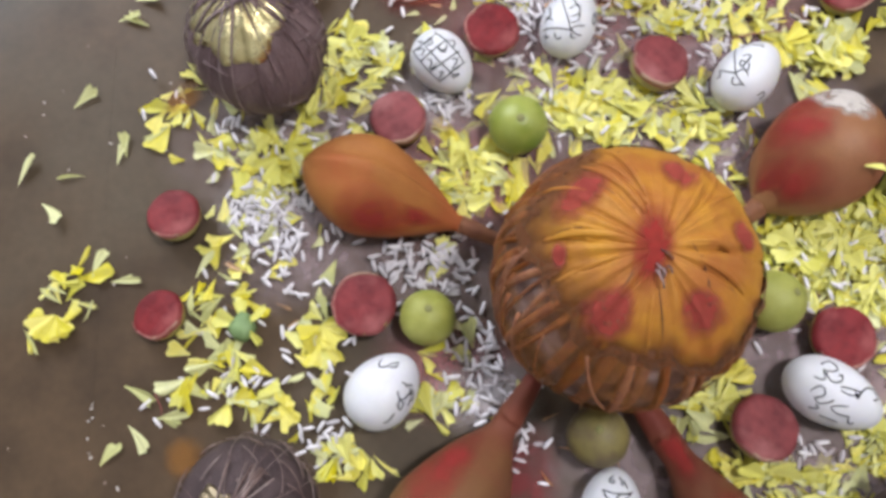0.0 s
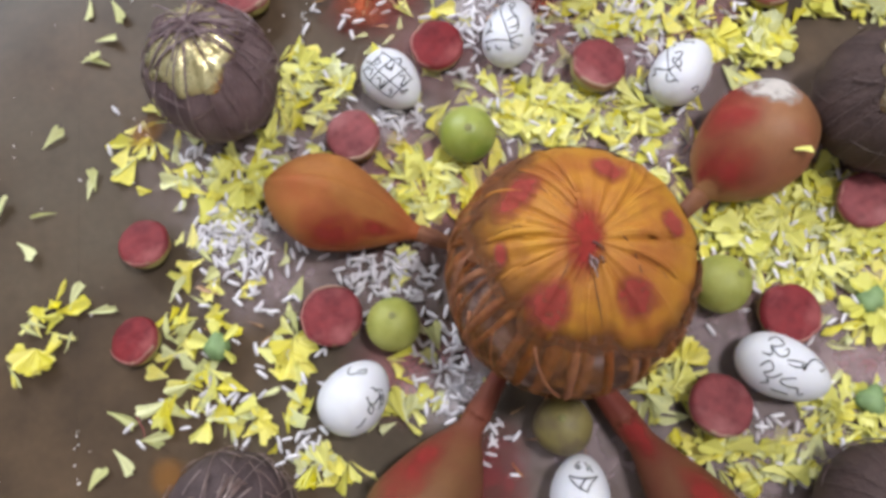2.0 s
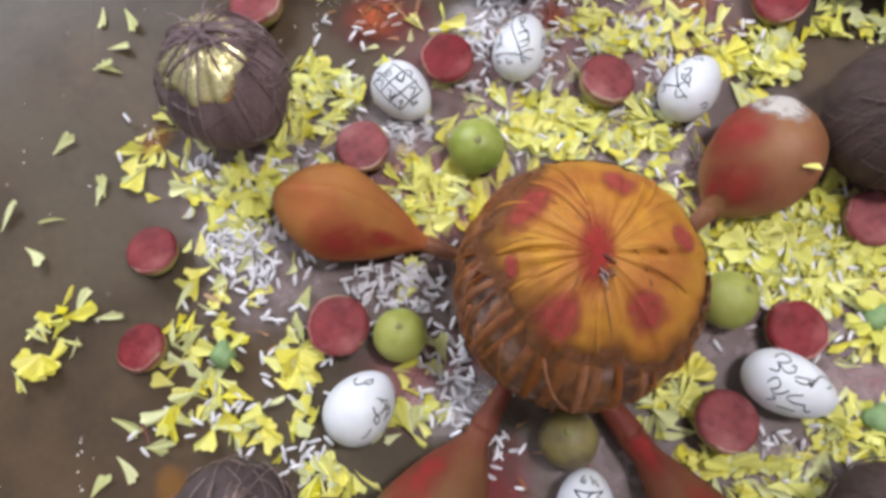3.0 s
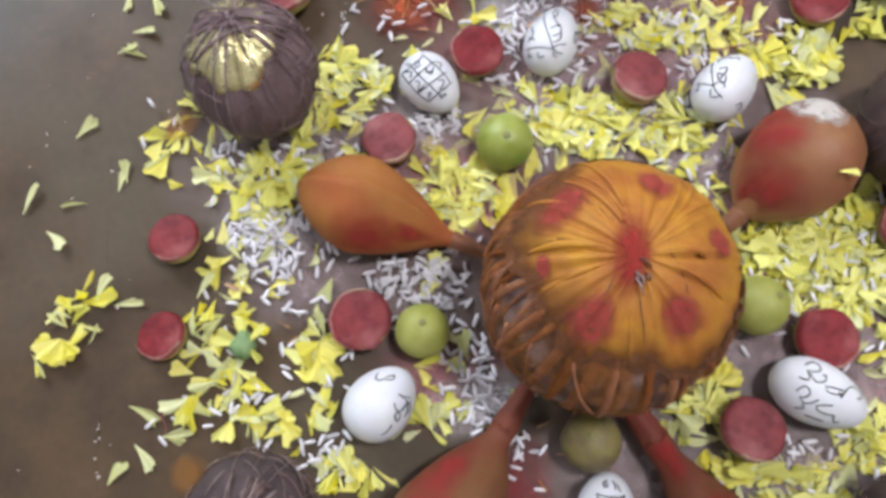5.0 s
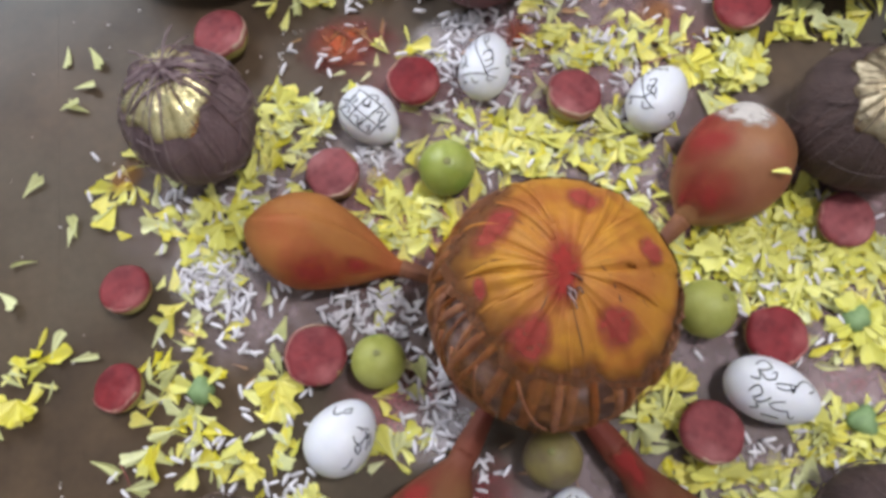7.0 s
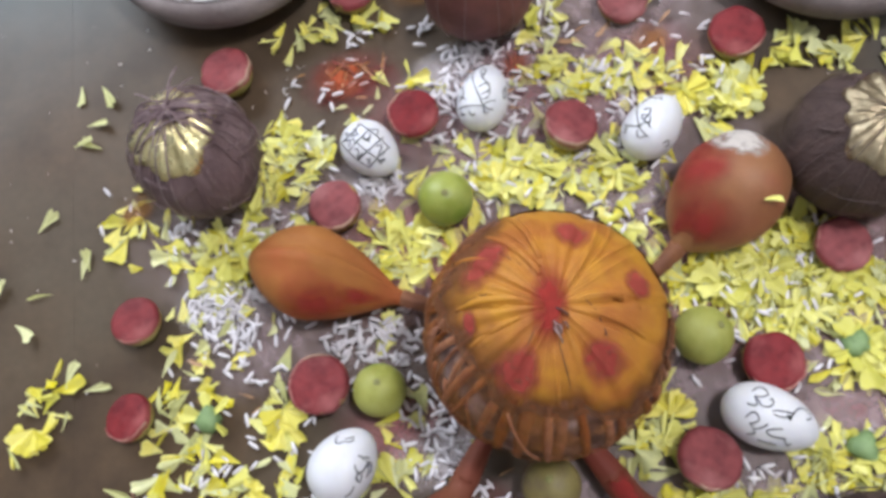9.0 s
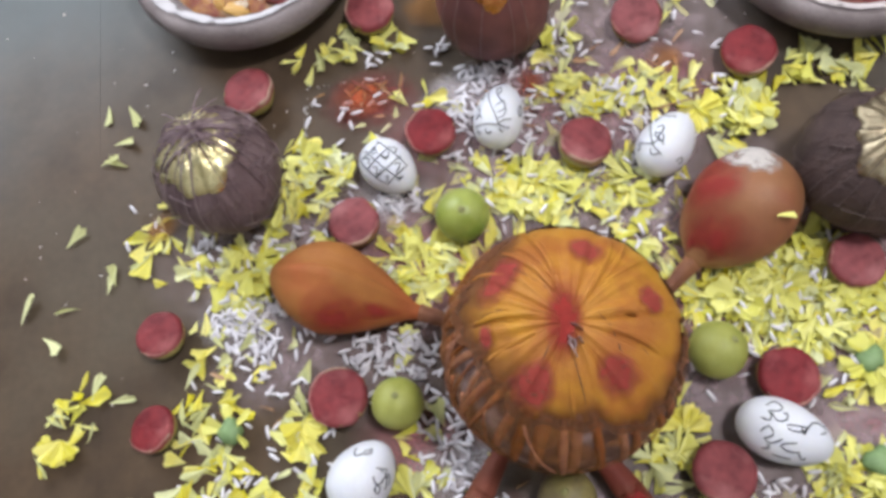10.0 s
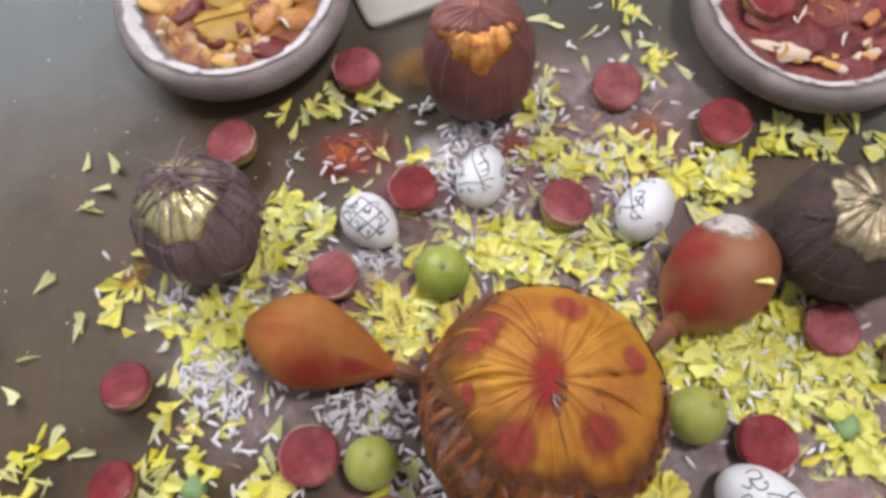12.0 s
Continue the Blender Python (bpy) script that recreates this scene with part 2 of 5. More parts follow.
M_MASH = material("orange_mash", (0.46, 0.22, 0.06), (0.26, 0.07, 0.045), rough=0.35, scale=75, fine=400, bump=0.9, depth=0.003, c=(0.55, 0.38, 0.20))
M_MASH_RED = material("red_mash", (0.17, 0.028, 0.025), (0.10, 0.013, 0.016), rough=0.3, scale=60, fine=400, bump=0.9, depth=0.003, c=(0.24, 0.065, 0.038))
M_FRUIT_O = material("orange_fruit", (0.43, 0.18, 0.04), (0.34, 0.085, 0.03), rough=0.25, scale=60, fine=500, bump=0.3, c=(0.60, 0.36, 0.10))
M_FRUIT_Y = material("yellow_fruit", (0.58, 0.40, 0.13), (0.55, 0.26, 0.06), rough=0.35, scale=60, fine=500, bump=0.3)
M_FRUIT_W = material("white_sweet", (0.64, 0.56, 0.45), (0.56, 0.42, 0.30), rough=0.6, scale=90, fine=500, bump=0.4)
M_FRUIT_R = material("red_fruit", (0.165, 0.024, 0.022), (0.10, 0.013, 0.016), rough=0.25, scale=60, fine=500, bump=0.4, c=(0.25, 0.07, 0.06))
M_LEAFGOLD = material("ochre_leaf", (0.42, 0.26, 0.03), (0.34, 0.19, 0.025), rough=0.4, scale=60, fine=500, bump=0.3)
M_SLAB = material("cream_slab", (0.35, 0.325, 0.285), (0.30, 0.28, 0.245), rough=0.6, scale=14, fine=300, bump=0.15)
M_REDDUST = material("orange_red_powder", (0.36, 0.060, 0.025), (0.40, 0.115, 0.03), rough=0.95, scale=90, fine=900, bump=0.7, c=(0.34, 0.03, 0.03))
M_GLASS = bpy.data.materials.new("window_glass")
M_GLASS.use_nodes = True
M_GLASS.node_tree.nodes["Principled BSDF"].inputs["Transmission Weight"].default_value = 1.0
M_GLASS.node_tree.nodes["Principled BSDF"].inputs["Roughness"].default_value = 0.02
D_WHITE = dust("flour_dust", (0.70, 0.66, 0.68), 0.5, 60.0, "Object", 0.04, 0.26)
D_PINK = dust("pink_powder_dust", (0.46, 0.19, 0.20), 0.6, 40.0, "Object", 0.01, 0.27)
D_RED = dust("red_powder_dust", (0.28, 0.040, 0.046), 0.55, 40.0, "Object", 0.02, 0.24, grain=3.0)
D_MAUVE = dust("mauve_powder_dust", (0.39, 0.30, 0.31), 0.55, 30.0, "Object", 0.0, 0.26, grain=3.0)
P_FLOUR = dust("flour_coat", (0.54, 0.52, 0.54), 0.92, 26.0, "UV", 0.11, 0.20, grain=2.2)
P_FLOUR_THIN = dust("thin_flour_coat", (0.56, 0.50, 0.49), 0.85, 34.0, "UV", 0.13, 0.22, grain=2.2)
P_FILM = dust("thin_paste", (0.31, 0.115, 0.026), 0.62, 30.0, "UV", 0.17, 0.36, grain=3.0)
P_RIM = dust("dried_paste_rim", (0.15, 0.058, 0.024), 0.8, 26.0, "UV", 0.04, 0.24, grain=3.0)
P_DOT = dust("kumkum_pat", (0.30, 0.046, 0.040), 0.74, 70.0, "UV", 0.01, 0.13, grain=2.5)
P_STREAK = dust("kumkum_streak", (0.25, 0.022, 0.020), 0.8, 70.0, "UV", 0.0, 0.17, grain=2.5)
P_ASH = dust("ash_patch", (0.50, 0.46, 0.43), 0.88, 60.0, "UV", 0.06, 0.17, grain=2.2)
P_RED = dust("red_gourd_patch", (0.29, 0.024, 0.022), 0.7, 40.0, "UV", 0.0, 0.24, grain=3.0)
D_TURM = dust("turmeric_dust", (0.34, 0.145, 0.03), 0.45, 110.0, "Object", 0.03, 0.17)
D_ORED = dust("orange_red_dust", (0.34, 0.085, 0.035), 0.55, 90.0, "Object", 0.03, 0.17)
M_LAMP = bpy.data.materials.new("lamp_diffuser")
M_LAMP.use_nodes = True
M_LAMP.node_tree.nodes["Principled BSDF"].inputs["Emission Color"].default_value = (0.97, 0.98, 0.95, 1)
M_LAMP.node_tree.nodes["Principled BSDF"].inputs["Emission Strength"].default_value = 4.0


# ---- mesh helpers ----
def mesh_of(name, verts, faces, mat, smooth=True):
    me = bpy.data.meshes.new(name)
    me.from_pydata([tuple(v) for v in verts], [], faces)
    me.materials.append(mat)
    if smooth:
        me.polygons.foreach_set("use_smooth", [True] * len(me.polygons))
    me.update()
    return me


def part(name, me, parent=None, label="", m=None):
    ob = new(name, me)
    ob.parent = parent
    if m is not None:
        ob.matrix_basis = m
    return tagged(ob, label)


def empty(name, m):
    ob = new(name)
    ob.empty_display_size = 0.02
    ob.matrix_basis = m
    return ob


def patch(name, surf, mat, rings=8, cols=32):
    """A thin patch laid on surf(a, b), a and b within the unit disc; its UVs are that disc."""
    disc = [(0.0, 0.0)] + [(i / rings * math.cos(2 * math.pi * j / cols), i / rings * math.sin(2 * math.pi * j / cols)) for i in range(1, rings + 1) for j in range(cols)]
    faces = [(0, 1 + j, 1 + (j + 1) % cols) for j in range(cols)]
    for i in range(rings - 1):
        for j in range(cols):
            a0, a1 = 1 + i * cols + j, 1 + i * cols + (j + 1) % cols
            faces.append((a0, a0 + cols, a1 + cols, a1))
    me = mesh_of(name, [surf(a, b) for a, b in disc], faces, mat)
    uv = me.uv_layers.new(name="disc")
    for lp in me.loops:
        uv.data[lp.index].uv = disc[lp.vertex_index]
    return me


def grid_faces(rows, cols, closed=True):
    out = []
    for i in range(rows - 1):
        for j in range(cols if closed else cols - 1):
            k = (j + 1) % cols
            out.append((i * cols + j, i * cols + k, (i + 1) * cols + k, (i + 1) * cols + j))
    return out


def lathe(profile, cols=32, wobble=0.0, seed=0.0, squash=None):
    """Verts and faces of a profile of (r, z) turned round z, closed at both ends; wobble: relative unevenness."""
    verts = []
    for r, z in profile:
        for j in range(cols):
            a = 2 * math.pi * j / cols
            p = Vector((math.cos(a), math.sin(a), 0))
            k = 1 + wobble * noise.noise(Vector((p.x * 1.5 + seed, p.y * 1.5, z * 25)))
            v = Vector((p.x * r * k, p.y * r * k, z))
            verts.append(squash(v) if squash else v)
    faces = grid_faces(len(profile), cols)
    faces.append(tuple(range(cols))[::-1])
    faces.append(tuple((len(profile) - 1) * cols + j for j in range(cols)))
    return verts, faces


def tube(points, radius, sides=5, taper=None):
    """Verts and faces of a thin round cord along points."""
    verts, up0 = [], Vector((0.31, 0.17, 0.93))
    n = len(points)
    for i, p in enumerate(points):
        d = (points[min(i + 1, n - 1)] - points[max(i - 1, 0)])
        d = d.normalized() if d.length > 1e-9 else Vector((0, 0, 1))
        s = d.cross(up0)
        s = s.normalized() if s.length > 1e-6 else d.orthogonal().normalized()
        u = s.cross(d)
        r = radius * (taper(i / (n - 1)) if taper else 1)
        for j in range(sides):
            a = 2 * math.pi * j / sides
            verts.append(p + s * (r * math.cos(a)) + u * (r * math.sin(a)))
    faces = grid_faces(n, sides)
    faces.append(tuple(range(sides))[::-1])
    faces.append(tuple((n - 1) * sides + j for j in range(sides)))
    return verts, faces


def box(x0, y0, z0, x1, y1, z1):
    v = [Vector((x, y, z)) for z in (z0, z1) for x, y in ((x0, y0), (x1, y0), (x1, y1), (x0, y1))]
    f = [(0, 3, 2, 1), (4, 5, 6, 7), (0, 1, 5, 4), (1, 2, 6, 5), (2, 3, 7, 6), (3, 0, 4, 7)]
    return v, f


def joined(parts):
    verts, faces = [], []
    for v, f in parts:
        k = len(verts)
        verts += list(v)
        faces += [tuple(i + k for i in q) for q in f]
    return verts, faces


# ---- the room ----
R, TOP = 1.95, 2.6
JOINT = -0.214
floor = empty("floor", pose(0, 0, 0))
tagged(floor, "worn brown-grey cement floor with a narrow joint", "floor", kind="structure")
part("bed", mesh_of("bed", *box(-R, -R, -0.1, R, R, -0.0003), M_JOINT, False), floor)
for x0, x1 in ((-R, JOINT - 0.00006), (JOINT + 0.00006, R)):
    part("slab", mesh_of("slab", *box(x0, -R, -0.05, x1, R, 0.0), M_FLOOR, False), floor)
wall_n = joined([box(-R, R, 0, -1.9, R + 0.15, TOP), box(-0.3, R, 0, R, R + 0.15, TOP), box(-1.9, R, 0, -0.3, R + 0.15, 1.0), box(-1.9, R, 2.3, -0.3, R + 0.15, TOP)])
tagged(new("wall_north", mesh_of("wall_north", *wall_n, M_WALL, False)), "plain off-white painted wall with a window opening", "wall", kind="structure")
wall_w = joined([box(-R - 0.15, -R, 0, -R, -0.95, TOP), box(-R - 0.15, 0.55, 0, -R, R, TOP), box(-R - 0.15, -0.95, 0, -R, 0.55, 1.0), box(-R - 0.15, -0.95, 2.3, -R, 0.55, TOP)])
tagged(new("wall_west", mesh_of("wall_west", *wall_w, M_WALL, False)), "plain off-white painted wall with a window opening", "wall", kind="structure")
tagged(new("wall_south", mesh_of("wall_south", *box(-R, -R - 0.15, 0, R, -R, TOP), M_WALL, False)), "plain off-white painted wall", "wall", kind="structure")
tagged(new("wall_east", mesh_of("wall_east", *box(R, -R, 0, R + 0.15, R, TOP), M_WALL, False)), "plain off-white painted wall", "wall", kind="structure")
tagged(new("ceiling", mesh_of("ceiling", *box(-R - 0.15, -R - 0.15, TOP, R + 0.15, R + 0.15, TOP + 0.1), M_CEIL, False)), "plain white painted ceiling", "ceiling", kind="structure")
# north window assumed from the floor's sheen; west window only added for fill
for wname, m, w in (("window_1", pose(-1.1, R + 0.08, 1.65), 1.6), ("window_2", pose(-R - 0.08, -0.2, 1.65, 0, 0, 90), 1.5)):
    win = empty(wname, m)
    tagged(win, "brown wooden window with clear panes", "window", kind="structure")
    bars = [box(-w / 2, -0.03, -0.65, -w / 2 + 0.05, 0.03, 0.65), box(w / 2 - 0.05, -0.03, -0.65, w / 2, 0.03, 0.65), box(-0.025, -0.03, -0.6, 0.025, 0.03, 0.6),
            box(-w / 2 + 0.05, -0.03, -0.65, w / 2 - 0.05, 0.03, -0.6), box(-w / 2 + 0.05, -0.03, 0.6, w / 2 - 0.05, 0.03, 0.65)]
    part("window_frame", mesh_of("window_frame", *joined(bars), M_FRAME, False), win)
    for x0, x1 in ((-w / 2 + 0.05, -0.025), (0.025, w / 2 - 0.05)):
        pane = part("pane", mesh_of("pane", *box(x0, -0.003, -0.6, x1, 0.003, 0.6), M_GLASS, False), win)
        pane.visible_shadow = False
# body of the added ceiling lamp, out of view
lampthing = empty("ceiling_lamp", pose(0.95, 0.15, TOP))
tagged(lampthing, "round white ceiling lamp, lit", "lamp")
part("base", mesh_of("base", *lathe([(0.19, -0.02), (0.19, 0.0)], 40), M_CEIL), lampthing)
part("diffuser", mesh_of("diffuser", *lathe([(0.02, -0.07), (0.1, -0.065), (0.16, -0.045), (0.18, -0.0205)], 40), M_LAMP), lampthing)


# ---- wound coconuts ----
def ball_point(a, c, zc, th, ph):
    """A point on the upright ellipsoid; ph from its top down."""
    return Vector((a * math.sin(ph) * math.cos(th), a * math.sin(ph) * math.sin(th), zc + c * math.cos(ph)))


CO_A, CO_C, CO_Z = 0.0855, 0.103, 0.090


def coco_r(th, ph):
    """Relative pleat relief of the large coconut."""
    f = min(1.0, ph / 0.35) * max(0.0, 1.0 - ph / 2.2)
    ridge = -0.042 * (1 - abs(math.sin(4.5 * th + 1.7 * math.sin(2 * th)))) ** 7 - 0.012 * (1 - abs(math.sin(9.5 * th + 1.1 * math.sin(3 * th)))) ** 5 + 0.006 * math.sin(13 * th + 1.5 * math.sin(2 * th)) + 0.005 * math.sin(29 * th + 2.0 * math.sin(3 * th)) + 0.016 * noise.noise(Vector((6 * math.cos(th), 6 * math.sin(th), 1.3 * ph)))
    return 1 + ridge * f


def coco_surface(th, ph, lift=0.0):
    p = ball_point(CO_A, CO_C, CO_Z, th, ph)
    k = coco_r(th, ph)
    centre = Vector((0, 0, CO_Z))
    q = centre + (p - centre) * k
    return q + (q - centre).normalized() * lift


def large_coconut(x, y, turn):
    ob = empty("coconut", pose(x, y, 0, 0, 0, turn))
    tagged(ob, "large coconut bound in orange thread, pasted with turmeric and red dots", "coconut")
    rng = random.Random(5)
    cols, rows = 96, 22
    low = math.acos(max(-1, -CO_Z / CO_C)) if CO_Z < CO_C else math.pi
    verts = [coco_surface(2 * math.pi * j / cols, 0.03 + (low - 0.05) * i / (rows - 1), -0.0022) for i in range(rows) for j in range(cols)]
    faces = grid_faces(rows, cols) + [tuple((rows - 1) * cols + j for j in range(cols)), tuple(range(cols))[::-1]]
    part("husk", mesh_of("husk", verts, faces, M_HUSK), ob, "dark stained husk showing between the threads")

    def rim(th):
        return 1.06 + 0.34 * math.cos(th - radians(48)) + 0.06 * math.sin(5 * th) + 0.035 * math.sin(11 * th + 1) + 0.02 * math.sin(23 * th)

    cols, rows = 160, 26
    verts = [coco_surface(2 * math.pi * j / cols, 0.01 + (rim(2 * math.pi * j / cols) - 0.01) * i / (rows - 1), 0.0004 - 0.003 * (i / (rows - 1)) ** 8) for i in range(rows) for j in range(cols)]
    faces = grid_faces(rows, cols) + [tuple(range(cols))[::-1]]
    cap_part = part("turmeric_cap", mesh_of("turmeric_cap", verts, faces, M_TURM), ob, "pleated orange turmeric paste over the crown")
    # flat bands and cords run from under the paste down to the foot
    def band(th0, start, sway, half, lift):
        verts = []
        for k in range(17):
            ph = start + (2.42 - start) * k / 16
            th = th0 + sway * (ph - start) ** 1.2 * 0.5
            w = half * (1 - 0.35 * k / 16) * (1 + 0.35 * noise.noise(Vector((th0 * 9, ph * 4, half * 900)))) / (CO_A * max(0.3, math.sin(ph)))
            verts += [coco_surface(th + q * w, ph, lf) for q, lf in ((-1, -0.003), (-0.7, lift * 0.5), (0, lift), (0.7, lift * 0.5), (1, -0.003))]
        return verts, grid_faces(17, 5, False)

    # fine threads lean aslant down the back and side; broad straps with open gaps hang down the front
    for i in range(70):
        th0 = 2 * math.pi * (i + rng.uniform(-0.6, 0.6)) / 70
        start = max(0.45, rim(th0) - rng.uniform(0.0, 0.12))
        front = math.cos(th0 + radians(95)) > 0.45
        if front and i % 2:
            continue
        wide = front or rng.random() < 0.3
        half = rng.uniform(0.0026, 0.0050) if front else rng.uniform(0.0022, 0.0042) if wide else rng.uniform(0.0009, 0.0018)
        lean = rng.uniform(-0.2, 0.2) if front else rng.uniform(-0.2, 0.9)
        part("strap" if wide else "thread", mesh_of("strap", *band(th0, start, lean, half, rng.uniform(0.0002, 0.0018)), M_THREAD_O), ob)
    verts = [coco_surface(2 * math.pi * j / 96, rim(2 * math.pi * j / 96) - 0.06 + (2.25 - rim(2 * math.pi * j / 96)) * i / 15, 0.0009) for i in range(16) for j in range(96)]
    me = mesh_of("paste_film", verts, grid_faces(16, 96), P_FILM)
    me.uv_layers.new(name="disc")
    for d in me.uv_layers[0].data:
        d.uv = (0.0, 0.0)
    part("paste_film", me, ob, "thin dried paste spread unevenly over the threads")
    verts, across = [], []
    for i in range(9):
        for j in range(120):
            th = 2 * math.pi * j / 120
            reach = 0.30 + 0.22 * max(0.0, math.cos(th - radians(150)))
            verts.append(coco_surface(th, rim(th) + 0.04 - (reach + 0.05 * math.sin(7 * th)) * i / 8, 0.0013))
            across.append((0.9 * i / 8 if i else 0.15, 0.0))
    me = mesh_of("dried_rim", verts, grid_faces(9, 120), P_RIM)
    uv = me.uv_layers.new(name="across")
    for lp in me.loops:
        uv.data[lp.index].uv = across[lp.vertex_index]
    part("dried_rim", me, cap_part, "brown dried edge where the paste thins out")
    # thin cords that cross the flank aslant
    for i in range(14):
        th0, fall = rng.uniform(2.1, 4.3), rng.uniform(0.5, 1.0)
        pts = [coco_surface(th0 + 0.045 * k, 0.85 + 0.03 * i + fall * k / 8, 0.0004) for k in range(9)]
        part("thread", mesh_of("thread", *tube(pts, rng.uniform(0.0006, 0.0017), 5), M_THREAD_O), ob)
    # raised folds in the paste, drawn together at the crown
    for i in range(13):
        th0, end = rng.uniform(0, 6.283), rng.uniform(0.55, 1.1)
        bend = rng.uniform(-0.35, 0.35)
        pts = [coco_surface(th0 + bend * u * u, 0.10 + (min(end, rim(th0) - 0.25) - 0.10) * u, -0.0008) for u in [k / 10 for k in range(11)]]
        part("paste_fold", mesh_of("paste_fold", *tube(pts, rng.uniform(0.0014, 0.0036), 6, lambda u: 0.5 + 1.2 * u * (1 - u)), M_TURM), cap_part)

    # thick twisted folds that run from the crown over the back
    for d0, p0, d1, p1, r in ((103, 0.24, 119, 0.88, 0.0036), (97, 0.30, 112, 0.92, 0.0028), (95, 0.36, 103, 1.25, 0.0032), (128, 0.50, 140, 1.0, 0.0026), (157, 0.22, 168, 0.78, 0.0030), (-172, 0.25, -166, 0.70, 0.0024), (-100, 0.28, -96, 0.72, 0.0022), (-15, 0.20, -24, 0.80, 0.0024), (40, 0.25, 34, 0.95, 0.0026)):
        pts = [coco_surface(radians(d0 + (d1 - d0) * u), p0 + (p1 - p0) * u, -0.0003) for u in [k / 12 for k in range(13)]]
        part("paste_fold", mesh_of("paste_fold", *tube(pts, r, 8, lambda u: 0.45 + 1.5 * u * (1 - u)), M_TURM), cap_part, "twisted raised fold of pasted thread")
    # dark strands painted as the shade between pleats: start, end, bend
    for d0, p0, d1, p1, bend in ((18, 0.17, -54, 0.68, -22), (-15, 0.27, -30, 0.65, 3), (157, 0.16, 167, 0.74, -5), (-144, 0.18, -136, 0.36, 4), (111, 0.26, 126, 0.84, 3), (92, 0.35, 97, 0.95, 3), (-95, 0.18, -88, 0.60, 2)):
        pts = [coco_surface(radians(d0 + (d1 - d0) * u + bend * 4 * u * (1 - u)), p0 + (p1 - p0) * u, 0.0002) for u in [k / 12 for k in range(13)]]
        part("crease", mesh_of("crease", *tube(pts, 0.0006, 5, lambda u: 0.25 + 2.8 * u * (1 - u)), M_CREASE_SHADE), cap_part, "dark open gap between two pleats")

    def dot(th, ph, w, h):
        return patch("kumkum_dot", lambda p, q: coco_surface(th + 1.12 * w * p / max(0.2, math.sin(ph)), max(0.005, ph + 1.12 * h * q), 0.0016), P_DOT)

    for th, ph, w, h in DOTS:
        part("kumkum_dot", dot(radians(th), ph, w, h), cap_part, "patted red kumkum dot")
    # crown: a streak of red and a frayed knot
    def crown(p, q):
        px, py = -0.003 + 0.0125 * p + 0.004 * q, 0.001 + 0.026 * q
        return coco_surface(math.atan2(py, px), max(0.004, math.asin(math.hypot(px, py) / CO_A)), 0.0022)

    part("kumkum_streak", patch("kumkum_streak", crown, P_STREAK, 10, 36), cap_part, "red kumkum smeared over the crown knot")
    for i in range(6):
        a, l = rng.gauss(-1.4, 0.5), rng.uniform(0.004, 0.011)
        base = Vector((rng.uniform(-0.004, 0.004), -0.008 + rng.uniform(-0.008, 0.008), CO_Z + CO_C + 0.0005))
        pts = [base + Vector((math.cos(a) * l * u, math.sin(a) * l * u, 0.004 * math.sin(3.1 * u))) for u in (0, 0.25, 0.5, 0.75, 1.0)]
        part("knot_strand", mesh_of("knot_strand", *tube(pts, 0.0007, 4), M_HUSK), ob)
    return ob


DOTS = [(66, 0.63, 0.15, 0.16), (10, 0.69, 0.12, 0.13), (-56, 0.50, 0.16, 0.19), (-130, 0.50, 0.16, 0.20), (136, 0.64, 0.24, 0.16), (178, 0.62, 0.10, 0.06)]
large_coconut(0.181, 0.0, 0)


